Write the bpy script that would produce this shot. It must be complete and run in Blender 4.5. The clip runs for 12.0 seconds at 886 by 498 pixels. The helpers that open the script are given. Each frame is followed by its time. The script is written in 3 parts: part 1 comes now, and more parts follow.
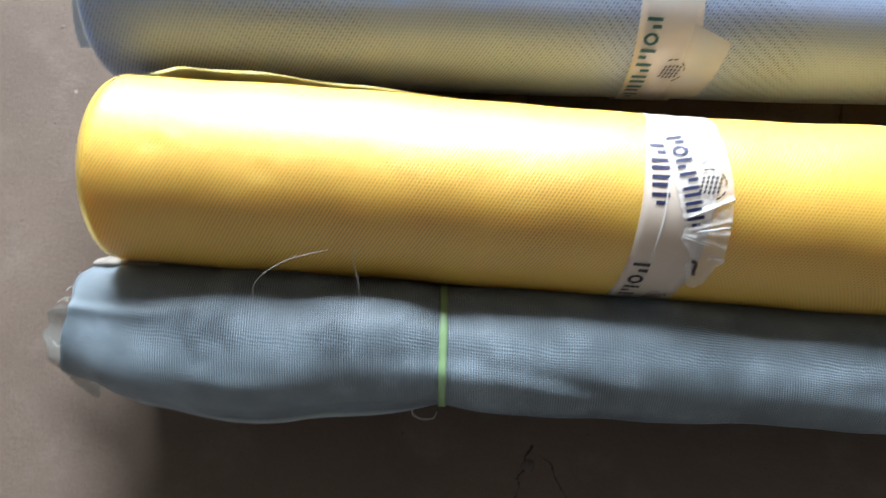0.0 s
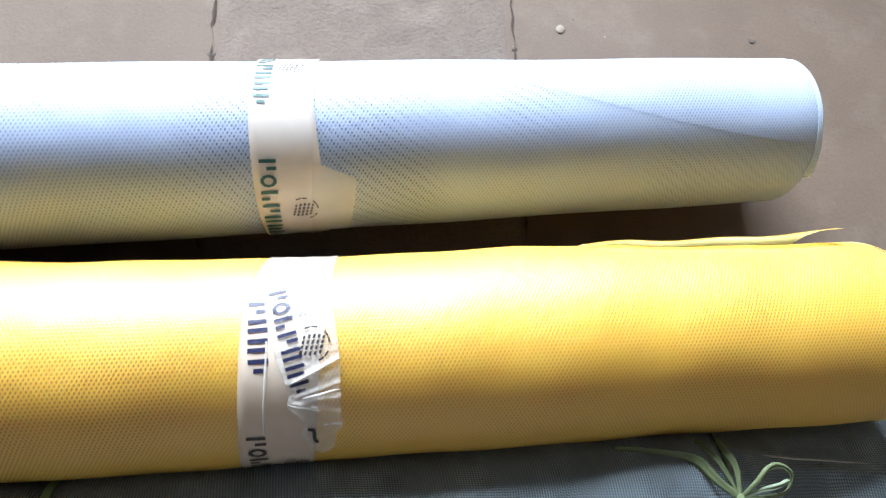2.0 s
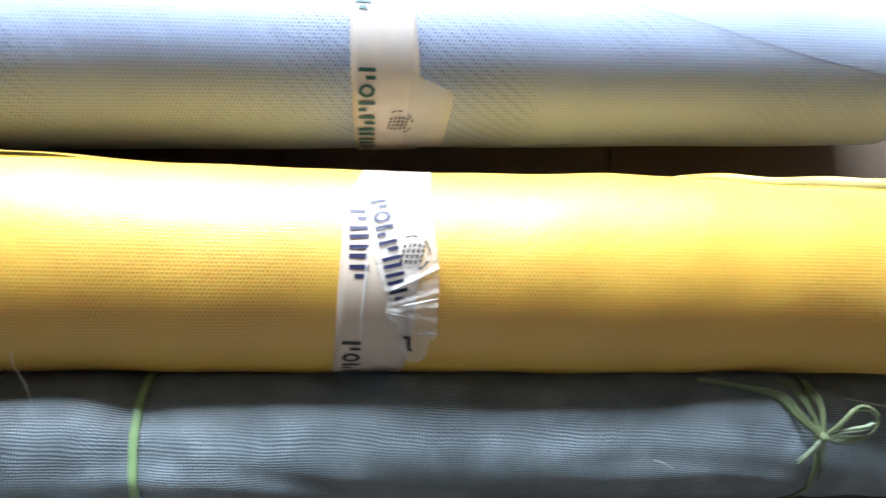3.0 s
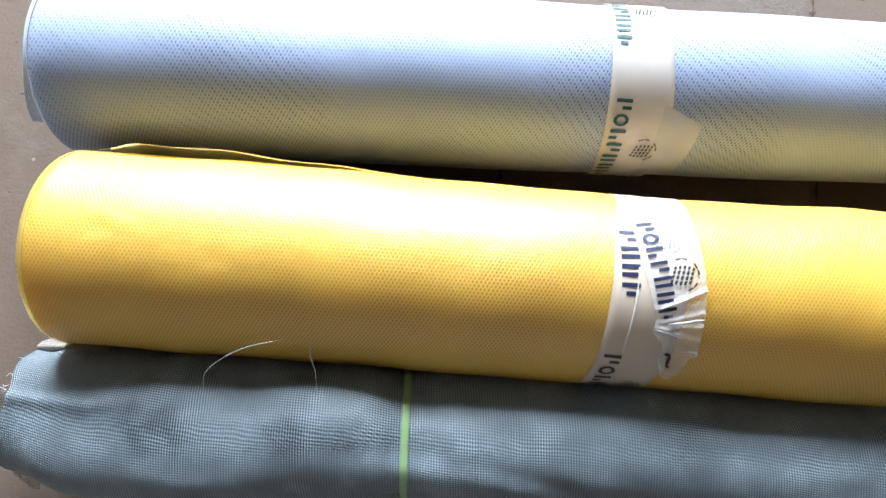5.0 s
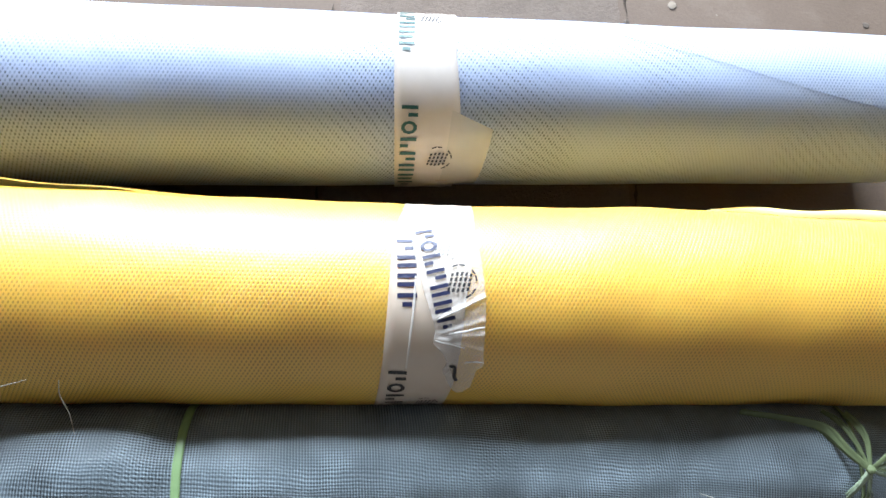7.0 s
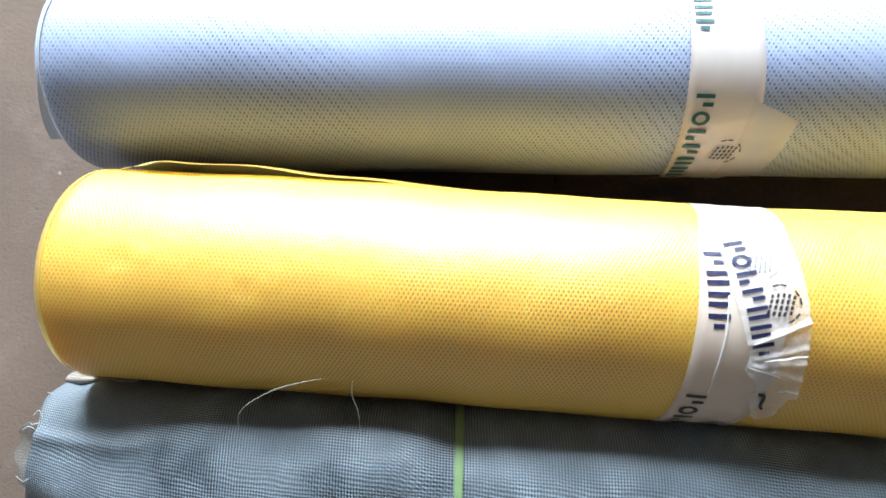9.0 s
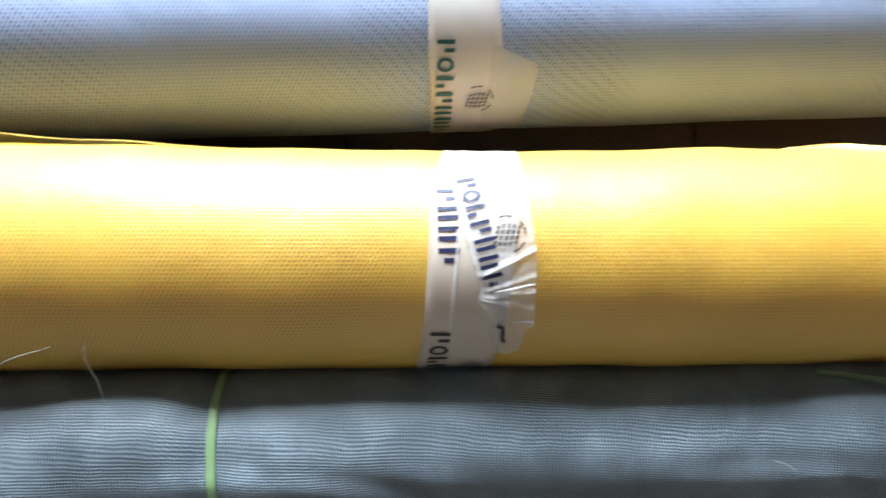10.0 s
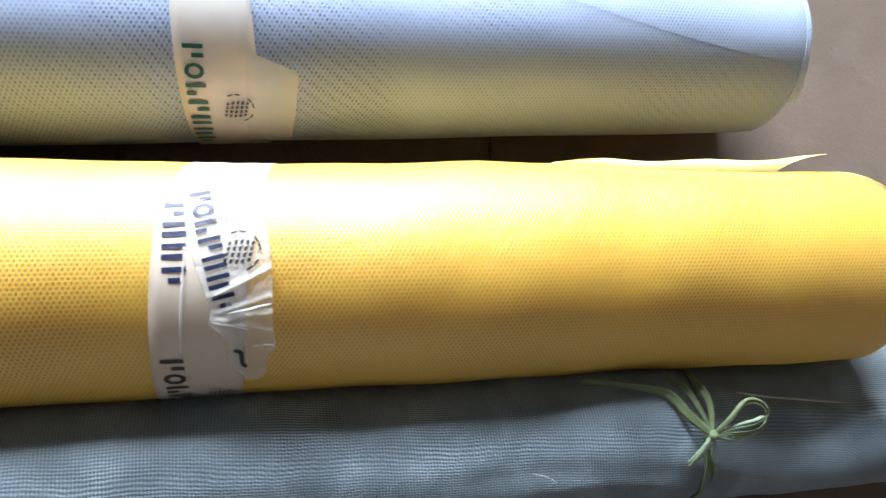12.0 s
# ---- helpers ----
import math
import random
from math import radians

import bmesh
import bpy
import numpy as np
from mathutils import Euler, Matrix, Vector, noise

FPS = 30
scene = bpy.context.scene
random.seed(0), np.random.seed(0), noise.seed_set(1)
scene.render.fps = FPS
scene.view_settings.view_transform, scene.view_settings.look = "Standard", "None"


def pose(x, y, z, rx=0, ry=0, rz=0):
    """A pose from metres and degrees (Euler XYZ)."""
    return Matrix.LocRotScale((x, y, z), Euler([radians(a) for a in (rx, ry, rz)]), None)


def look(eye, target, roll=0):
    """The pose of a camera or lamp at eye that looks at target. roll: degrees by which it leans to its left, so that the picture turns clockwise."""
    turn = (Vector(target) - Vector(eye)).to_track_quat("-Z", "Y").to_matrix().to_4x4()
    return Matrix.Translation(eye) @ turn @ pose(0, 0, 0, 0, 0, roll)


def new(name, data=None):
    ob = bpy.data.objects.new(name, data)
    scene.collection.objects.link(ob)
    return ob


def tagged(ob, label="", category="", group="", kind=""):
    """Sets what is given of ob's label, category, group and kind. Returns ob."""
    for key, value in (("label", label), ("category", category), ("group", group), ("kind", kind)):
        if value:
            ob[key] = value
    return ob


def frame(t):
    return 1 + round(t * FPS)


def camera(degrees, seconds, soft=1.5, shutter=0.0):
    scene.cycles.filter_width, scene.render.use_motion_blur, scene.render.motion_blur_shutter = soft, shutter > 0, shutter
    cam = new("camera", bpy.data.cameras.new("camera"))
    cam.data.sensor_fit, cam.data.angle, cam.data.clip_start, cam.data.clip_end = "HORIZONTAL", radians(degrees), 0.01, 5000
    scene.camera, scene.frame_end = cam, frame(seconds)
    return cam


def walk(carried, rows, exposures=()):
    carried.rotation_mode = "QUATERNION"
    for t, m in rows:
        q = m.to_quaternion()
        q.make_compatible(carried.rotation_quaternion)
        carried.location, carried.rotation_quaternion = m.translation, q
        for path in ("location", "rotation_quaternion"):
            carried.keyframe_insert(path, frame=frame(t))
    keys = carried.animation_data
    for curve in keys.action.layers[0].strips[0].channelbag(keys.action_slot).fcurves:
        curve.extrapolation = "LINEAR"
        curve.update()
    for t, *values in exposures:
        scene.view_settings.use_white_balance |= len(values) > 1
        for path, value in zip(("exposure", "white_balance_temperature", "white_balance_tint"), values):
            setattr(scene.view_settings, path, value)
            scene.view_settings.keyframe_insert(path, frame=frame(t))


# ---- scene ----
cam = camera(71.96, 12.0, shutter=0.34)
PATH = [
    (0.0, (-0.1634, -0.1421, 0.6255), (-0.1704, -0.0610, 0.1322), -0.62),
    (0.3, (-0.1417, -0.1291, 0.6251), (-0.1404, -0.0307, 0.1350), 2.43),
    (0.5, (-0.1363, -0.1258, 0.6250), (-0.1329, -0.0231, 0.1357), 3.19),
    (0.6, (-0.1346, -0.1244, 0.6239), (-0.1292, -0.0209, 0.1349), 4.07),
    (1.0, (-0.0934, -0.0898, 0.5981), (-0.0415, 0.0307, 0.1156), 25.07),
    (1.5, (0.0044, -0.0548, 0.5963), (0.0710, 0.0654, 0.1156), 25.67),
    (2.0, (0.0666, -0.0566, 0.6063), (0.1337, 0.0759, 0.1289), 24.20),
    (2.5, (0.0639, -0.0770, 0.5904), (0.1341, 0.0316, 0.1074), 32.95),
    (3.0, (0.0141, -0.0796, 0.5903), (0.0592, 0.0150, 0.1014), 26.19),
    (3.5, (-0.0693, -0.0864, 0.6069), (-0.0535, 0.0037, 0.1153), 12.38),
    (3.7, (-0.1035, -0.0943, 0.6056), (-0.0974, -0.0019, 0.1143), 7.46),
    (5.3, (-0.1463, -0.0964, 0.6164), (-0.1501, 0.0206, 0.1303), 2.67),
    (5.5, (-0.1335, -0.0966, 0.6191), (-0.1412, 0.0241, 0.1340), 0.76),
    (6.0, (-0.0915, -0.0976, 0.6126), (-0.0787, 0.0211, 0.1271), 8.95),
    (6.5, (-0.0425, -0.1034, 0.6108), (-0.0032, 0.0357, 0.1322), 17.67),
    (6.7, (-0.0207, -0.1050, 0.6044), (0.0261, 0.0351, 0.1267), 19.00),
    (8.3, (-0.0741, -0.0278, 0.5423), (-0.0631, 0.0316, 0.0460), 13.66),
    (8.5, (-0.1169, -0.0364, 0.5470), (-0.1559, 0.0100, 0.0507), -38.30),
    (9.0, (-0.1589, -0.0511, 0.5652), (-0.1901, 0.0375, 0.0741), -15.53),
    (9.5, (-0.1062, -0.0763, 0.5427), (-0.1067, 0.0082, 0.0499), 3.47),
    (10.0, (-0.0256, -0.0892, 0.5496), (-0.0049, 0.0113, 0.0602), 11.40),
    (10.5, (0.0360, -0.1012, 0.5677), (0.1060, 0.0279, 0.0897), 27.64),
    (11.0, (0.0756, -0.0966, 0.5659), (0.1592, 0.0348, 0.0908), 30.89),
    (11.5, (0.0970, -0.0942, 0.5475), (0.2158, 0.0277, 0.0774), 43.67),
    (12.0, (0.0794, -0.0887, 0.5414), (0.1772, 0.0227, 0.0639), 39.19),
]
walk(cam, [(t, look(eye, target, roll)) for t, eye, target, roll in PATH])


# ---------------------------------------------------------------- light
# Added, unseen dim room: daylight falls in through one high north-wall opening.
world = bpy.data.worlds.new("sky")
scene.world = world
world.use_nodes = True
wn = world.node_tree.nodes
sky = wn.new("ShaderNodeTexSky")
sky.sky_type, sky.sun_disc = "NISHITA", False
sky.sun_elevation, sky.sun_rotation = radians(50), radians(150)
world.node_tree.links.new(sky.outputs[0], wn["Background"].inputs[0])
wn["Background"].inputs[1].default_value = 0.1
WIN_Y, WIN_X0, WIN_X1, WIN_Z0, WIN_Z1 = 3.3, -1.75, 0.7, 1.25, 2.48
daylight = new("daylight", bpy.data.lights.new("daylight", "AREA"))
daylight.data.shape = "RECTANGLE"
daylight.data.size, daylight.data.size_y = WIN_X1 - WIN_X0 - 0.04, WIN_Z1 - WIN_Z0 - 0.04
daylight.data.energy = 860
daylight.data.color = (0.80, 0.91, 1.0)
daylight.matrix_world = look(((WIN_X0 + WIN_X1) / 2, WIN_Y + 0.05, (WIN_Z0 + WIN_Z1) / 2), (-0.1, 0, 0.3))
# A second, weaker light: an unseen fill lamp, added for the rolls' near sides.
FILL_Y, FILL_X0, FILL_X1, FILL_Z1 = -3.0, -0.9, 1.0, 1.3
south_fill = new("south_fill", bpy.data.lights.new("south_fill", "AREA"))
south_fill.data.shape = "RECTANGLE"
south_fill.data.size, south_fill.data.size_y = FILL_X1 - FILL_X0 - 0.04, FILL_Z1 - 0.04
south_fill.data.energy = 2.3
south_fill.data.color = (1.0, 0.97, 0.93)
south_fill.matrix_world = look(((FILL_X0 + FILL_X1) / 2, FILL_Y - 0.05, FILL_Z1 / 2), (0, 0, FILL_Z1 / 2))


# ---------------------------------------------------------------- materials
def material(name, rough=0.6, metal=0.0, spec=0.5):
    m = bpy.data.materials.new(name)
    m.use_nodes = True
    b = m.node_tree.nodes["Principled BSDF"]
    b.inputs["Roughness"].default_value = rough
    b.inputs["Metallic"].default_value = metal
    b.inputs["Specular IOR Level"].default_value = spec
    return m, m.node_tree, b


def node(tree, kind, **props):
    n = tree.nodes.new(kind)
    for k, v in props.items():
        if k == "operation":
            n.operation = v
        elif k == "data_type":
            n.data_type = v
    return n


def math_node(tree, op, a, b=None, c=None, clamp=False):
    n = tree.nodes.new("ShaderNodeMath")
    n.operation, n.use_clamp = op, clamp
    for i, v in enumerate((a, b, c)):
        if v is None:
            continue
        if isinstance(v, (int, float)):
            n.inputs[i].default_value = v
        else:
            tree.links.new(v, n.inputs[i])
    return n.outputs[0]


def noise_node(tree, vec, scale, detail=3.0, rough=0.55):
    n = tree.nodes.new("ShaderNodeTexNoise")
    n.inputs["Scale"].default_value = scale
    n.inputs["Detail"].default_value = detail
    n.inputs["Roughness"].default_value = rough
    if vec is not None:
        tree.links.new(vec, n.inputs["Vector"])
    return n.outputs["Fac"]


def mix(tree, fac, a, b):
    n = tree.nodes.new("ShaderNodeMix")
    n.data_type = "RGBA"
    for i, v in ((0, fac), (6, a), (7, b)):
        if isinstance(v, tuple):
            n.inputs[i].default_value = (*v, 1)
        elif isinstance(v, (int, float)):
            n.inputs[i].default_value = v
        else:
            tree.links.new(v, n.inputs[i])
    return n.outputs[2]


def ramp(tree, fac, lo, hi):
    n = tree.nodes.new("ShaderNodeMapRange")
    n.inputs["From Min"].default_value, n.inputs["From Max"].default_value = lo, hi
    tree.links.new(fac, n.inputs["Value"])
    return n.outputs[0]


def bump(tree, height, strength, dist, base=None):
    n = tree.nodes.new("ShaderNodeBump")
    n.inputs["Strength"].default_value, n.inputs["Distance"].default_value = strength, dist
    tree.links.new(height, n.inputs["Height"])
    if base is not None:
        tree.links.new(base, n.inputs["Normal"])
    return n.outputs[0]


def wave(tree, uv, kx, ky, shift=None):
    """cos of the dot product of the UV (in metres) with a wave vector given in cycles per metre."""
    d = tree.nodes.new("ShaderNodeVectorMath")
    d.operation = "DOT_PRODUCT"
    tree.links.new(uv, d.inputs[0])
    d.inputs[1].default_value = (2 * math.pi * kx, 2 * math.pi * ky, 0)
    v = d.outputs["Value"]
    if shift is not None:
        v = math_node(tree, "ADD", v, shift)
    return math_node(tree, "COSINE", v)


def let_through(b, weight, scale, radius):
    """Loose plastic turns pass light on under the skin."""
    b.inputs["Subsurface Weight"].default_value = weight
    b.inputs["Subsurface Scale"].default_value = scale
    b.inputs["Subsurface Radius"].default_value = radius


def hex_net(name, thread, hole, pitch, rough, spec=0.5, contrast=1.0, glow=0.0, reach=(1, 1, 1), ior=1.6, tint=(1, 1, 1), fuzz=0.06, streak=0.0):
    """Wound knitted netting: a hexagonal lattice of small holes, with faint bands where the layers shift."""
    m, t, b = material(name, rough, 0, spec)
    uvn = t.nodes.new("ShaderNodeTexCoord")
    uv, ob = uvn.outputs["UV"], uvn.outputs["Object"]
    k = 1 / (pitch * 0.866)
    w = [wave(t, uv, k * math.cos(a), k * math.sin(a)) for a in (math.pi / 6, math.pi / 2, 5 * math.pi / 6)]
    # the slanting rows of holes read more strongly than the level ones
    s = math_node(t, "MULTIPLY_ADD", w[1], 0.25, math_node(t, "MULTIPLY_ADD", w[2], 1.5, math_node(t, "MULTIPLY", w[0], 0.95)))
    cloud = noise_node(t, ob, 9, 2)
    area = ramp(t, cloud, 0.3, 0.62)
    mask = math_node(t, "MULTIPLY", ramp(t, s, 0.0, 2.1), math_node(t, "MULTIPLY_ADD", area, 0.6 * contrast, 0.4 * contrast))
    if streak:
        # two layers of mesh lie over each other at a small angle: slanting bands come and go
        slip = math_node(t, "MULTIPLY", noise_node(t, ob, 6, 2), 24.0)
        bands = math_node(t, "MULTIPLY", ramp(t, wave(t, uv, 85, 108, slip), -0.2, 1.0), ramp(t, noise_node(t, ob, 5, 1), 0.38, 0.6))
        mask = math_node(t, "MULTIPLY", mask, math_node(t, "MULTIPLY_ADD", bands, streak, 1 - 0.4 * streak))
    fine = noise_node(t, ob, 60, 3)
    lit = mix(t, math_node(t, "MULTIPLY", fine, 0.35), thread, tuple(c * 0.86 for c in thread))
    big = noise_node(t, ob, 4.5, 4)
    lit = mix(t, math_node(t, "MULTIPLY", ramp(t, big, 0.4, 0.75), 0.3), lit, tuple(c * 0.8 for c in thread))
    # Holes take a darker thread colour for the shade on deeper turns.
    t.links.new(mix(t, mask, lit, hole), b.inputs["Base Color"])
    n = bump(t, big, 0.25, 0.02)
    n = bump(t, fine, 0.12, 0.004, n)
    inv = math_node(t, "SUBTRACT", 1.0, mask)
    t.links.new(bump(t, inv, 0.32, 0.0008, n), b.inputs["Normal"])
    if glow:
        let_through(b, glow, 0.05, reach)
    b.inputs["IOR"].default_value = ior
    b.inputs["Specular Tint"].default_value = (*tint, 1)
    b.inputs["Sheen Weight"].default_value = fuzz
    b.inputs["Sheen Roughness"].default_value = 0.5
    return m


def thin_net(name, thread, pitch, solid):
    """A single sheet of netting seen against the light: part of it is open."""
    m, t, b = material(name, 0.5)
    uv = t.nodes.new("ShaderNodeTexCoord").outputs["UV"]
    a = wave(t, uv, 1 / pitch, 0)
    c = wave(t, uv, 0, 1 / pitch)
    s = math_node(t, "MAXIMUM", a, c)
    t.links.new(math_node(t, "MULTIPLY_ADD", ramp(t, s, 0.2, 0.9), 0.5, solid, clamp=True), b.inputs["Alpha"])
    b.inputs["Base Color"].default_value = (*thread, 1)
    return m


def woven_net(name, light, dark):
    """Glass-fibre fly screen in loose turns: fine long wires over shiny cross wires, which show by turns, under a bloom of pale dust."""
    m, t, b = material(name, 0.40, 0.0, 0.6)
    uvn = t.nodes.new("ShaderNodeTexCoord")
    uv, ob = uvn.outputs["UV"], uvn.outputs["Object"]
    drift = math_node(t, "MULTIPLY", noise_node(t, ob, 9, 4), 34.0)
    drift2 = math_node(t, "MULTIPLY", noise_node(t, ob, 6, 3), 22.0)
    wires = ramp(t, wave(t, uv, 30, 560, drift), -0.9, 1.0)
    slant = ramp(t, wave(t, uv, 210, 470, drift2), -0.7, 1.0)
    cross = ramp(t, wave(t, uv, 470, 40, math_node(t, "MULTIPLY", drift2, 0.5)), -0.7, 1.0)
    area = ramp(t, noise_node(t, ob, 11, 3), 0.40, 0.58)
    area2 = ramp(t, noise_node(t, ob, 14, 2), 0.44, 0.60)
    area3 = ramp(t, noise_node(t, ob, 8, 2), 0.48, 0.62)
    lines = math_node(t, "MULTIPLY", wires, math_node(t, "MULTIPLY_ADD", area, 0.60, 0.10))
    lines = math_node(t, "MULTIPLY_ADD", cross, math_node(t, "MULTIPLY_ADD", area2, 0.46, 0.34), lines)
    lines = math_node(t, "MULTIPLY_ADD", slant, math_node(t, "MULTIPLY", area3, 0.34), lines)
    # where single fibres are matted together only dust and scuffs remain
    matted = ramp(t, noise_node(t, ob, 15, 5, 0.62), 0.40, 0.54)
    lines = mix(t, math_node(t, "MULTIPLY", matted, 0.58), lines, (0.44, 0.44, 0.44))
    dust = ramp(t, noise_node(t, ob, 7.5, 7, 0.62), 0.36, 0.66)
    pale = mix(t, math_node(t, "MULTIPLY", dust, 0.7), tuple(c * 1.1 for c in light), tuple(c * 0.45 for c in light))
    t.links.new(mix(t, lines, dark, pale), b.inputs["Base Color"])
    n = bump(t, noise_node(t, ob, 22, 5), 0.28, 0.008)
    n = bump(t, cross, 0.55, 0.0009, n)
    t.links.new(bump(t, wires, 0.30, 0.0007, n), b.inputs["Normal"])
    return m


def film(name, colour, rough, alpha, wrinkle=0.0):
    """Printed plastic tape, partly see-through."""
    m, t, b = material(name, rough, 0, 0.6)
    ob = t.nodes.new("ShaderNodeTexCoord").outputs["Object"]
    grain = noise_node(t, ob, 55, 4)
    t.links.new(mix(t, grain, colour, tuple(c * 0.9 for c in colour)), b.inputs["Base Color"])
    t.links.new(math_node(t, "MULTIPLY_ADD", grain, 0.12, alpha - 0.06), b.inputs["Alpha"])
    if wrinkle:
        t.links.new(bump(t, noise_node(t, ob, 120, 3), wrinkle, 0.004), b.inputs["Normal"])
    return m


def plain(name, colour, rough=0.6, var=0.25, scale=40.0, spec=0.4, depth=0.002):
    m, t, b = material(name, rough, 0, spec)
    ob = t.nodes.new("ShaderNodeTexCoord").outputs["Object"]
    f = noise_node(t, ob, scale, 4)
    g = noise_node(t, ob, scale * 0.12, 3)
    c = mix(t, math_node(t, "MULTIPLY", f, var), colour, tuple(x * 0.5 for x in colour))
    c = mix(t, math_node(t, "MULTIPLY", ramp(t, g, 0.4, 0.7), var), c, tuple(min(1, x * 1.25) for x in colour))
    t.links.new(c, b.inputs["Base Color"])
    t.links.new(bump(t, f, 0.4, depth), b.inputs["Normal"])
    return m


def concrete(name, base, dark, pale, rough, relief, grit):
    """Worn, dusty concrete: cloudy stains, fine grit and hairline scratches."""
    m, t, b = material(name, rough, 0, 0.3)
    ob = t.nodes.new("ShaderNodeTexCoord").outputs["Object"]
    clouds = noise_node(t, ob, 3.2, 6, 0.6)
    c = mix(t, ramp(t, clouds, 0.35, 0.7), base, dark)
    spots = noise_node(t, ob, 14, 5, 0.65)
    c = mix(t, math_node(t, "MULTIPLY", ramp(t, spots, 0.52, 0.75), 0.55), c, pale)
    fine = noise_node(t, ob, 260, 4, 0.7)
    c = mix(t, math_node(t, "MULTIPLY", ramp(t, fine, 0.45, 0.8), grit), c, tuple(x * 0.55 for x in base))
    specks = t.nodes.new("ShaderNodeTexVoronoi")
    specks.inputs["Scale"].default_value = 55
    t.links.new(ob, specks.inputs["Vector"])
    dots = math_node(t, "MULTIPLY", ramp(t, specks.outputs["Distance"], 0.09, 0.03), ramp(t, spots, 0.5, 0.6))
    c = mix(t, dots, c, (0.06, 0.045, 0.035))
    t.links.new(c, b.inputs["Base Color"])
    n = bump(t, spots, 0.15, 0.006)
    t.links.new(bump(t, fine, relief, 0.0015, n), b.inputs["Normal"])
    return m


YELLOW_NET = hex_net("yellow_netting", (0.75, 0.435, 0.045), (0.29, 0.14, 0.011), 0.0031, 0.54, 0.68, 1.0, 0.65, (1.0, 0.67, 0.22), 1.98, (1.0, 0.92, 0.66), 0.04)
YELLOW_SHEET = hex_net("yellow_single_netting", (0.85, 0.72, 0.30), (0.70, 0.54, 0.16), 0.0028, 0.5, 0.4, 0.7)
through_light = YELLOW_SHEET.node_tree.nodes.new("ShaderNodeBsdfTranslucent")
through_light.inputs["Color"].default_value = (0.92, 0.80, 0.32, 1)
both = YELLOW_SHEET.node_tree.nodes.new("ShaderNodeMixShader")
both.inputs[0].default_value = 0.75
YELLOW_SHEET.node_tree.links.new(YELLOW_SHEET.node_tree.nodes["Principled BSDF"].outputs[0], both.inputs[1])
YELLOW_SHEET.node_tree.links.new(through_light.outputs[0], both.inputs[2])
YELLOW_SHEET.node_tree.links.new(both.outputs[0], YELLOW_SHEET.node_tree.nodes["Material Output"].inputs[0])
GREY_NET = hex_net("grey_netting", (0.355, 0.425, 0.61), (0.07, 0.088, 0.13), 0.0033, 0.52, 0.5, 1.0, 0.5, (0.8, 0.9, 1.0), 1.6, streak=1.0)
GREY_CORNER = hex_net("grey_netting_single_turn", (0.37, 0.44, 0.61), (0.10, 0.125, 0.18), 0.0033, 0.52, 0.5, 1.0, 0.5, (0.8, 0.9, 1.0), 1.6, streak=0.6)
LIT_SHEET = thin_net("lit_single_netting", (0.34, 0.30, 0.27), 0.0016, 0.5)
GREY_SHEET = thin_net("grey_single_netting", (0.46, 0.56, 0.74), 0.0016, 0.5)
DARK_NET = woven_net("dark_screen", (0.36, 0.445, 0.52), (0.007, 0.009, 0.012))
EDGE_NET = plain("screen_selvedge", (0.42, 0.46, 0.48), 0.5, 0.3, 120)
DARK_SHEET = thin_net("dark_screen_single", (0.15, 0.15, 0.14), 0.0024, 0.14)
TAPE_FILM = film("tape_film", (0.86, 0.77, 0.70), 0.32, 0.46)
TAPE_TAB = film("tape_tail_film", (0.80, 0.76, 0.70), 0.35, 0.42)
TORN_FILM = film("torn_tape_film", (0.86, 0.83, 0.82), 0.22, 0.24, 0.5)
# Pale film for the crease and for glints painted on the folds.
CREASE_GLINT_FILM = film("crease_glint_film", (0.9, 0.88, 0.88), 0.3, 0.5, 0.3)
NAVY_INK = plain("navy_ink", (0.012, 0.016, 0.06), 0.5, 0.2, 200)
GREEN_INK = plain("green_ink", (0.012, 0.075, 0.075), 0.5, 0.2, 200)
BLACK_INK = plain("black_ink", (0.02, 0.02, 0.024), 0.5, 0.2, 200)
CARD = plain("cardboard", (0.36, 0.25, 0.15), 0.85, 0.3, 80)
STRAP = plain("green_strap", (0.24, 0.37, 0.18), 0.35, 0.25, 90, 0.5)
# Darker green: part of the yellow roll's shade is put into this colour.
SHADED_TWINE = plain("shaded_green_twine", (0.145, 0.185, 0.095), 0.5, 0.4, 160, 0.4)
TWINE_PALE = plain("pale_twine", (0.25, 0.31, 0.22), 0.45, 0.3, 160, 0.4)
THREAD = plain("pale_thread", (0.48, 0.46, 0.42), 0.6, 0.2, 100)
FRAY = plain("frayed_fibre", (0.42, 0.26, 0.13), 0.7, 0.3, 100)
FLOOR = concrete("worn_concrete", (0.148, 0.106, 0.083), (0.108, 0.077, 0.060), (0.185, 0.143, 0.117), 0.75, 0.35, 0.35)
PATCH = concrete("rough_concrete", (0.175, 0.135, 0.114), (0.135, 0.105, 0.088), (0.23, 0.19, 0.168), 0.9, 0.9, 0.6)
STONE = plain("stone_chip", (0.12, 0.095, 0.08), 0.85, 0.4, 120)
PALE_STONE = plain("pale_chip", (0.25, 0.205, 0.165), 0.8, 0.4, 120)
CRACK_DARK = plain("crack_dark", (0.055, 0.04, 0.032), 0.95, 0.4, 200)
# Tone of the unseen walls, chosen to set the room's fill light.
UNSEEN_WALL = plain("unseen_wall", (0.22, 0.20, 0.175), 0.9, 0.25, 6, 0.3, 0.01)

# Dark tone for a ceiling out of view, holding down light from above.
UNSEEN_CEILING = plain("unseen_ceiling", (0.045, 0.036, 0.030), 0.85, 0.3, 6, 0.3, 0.01)


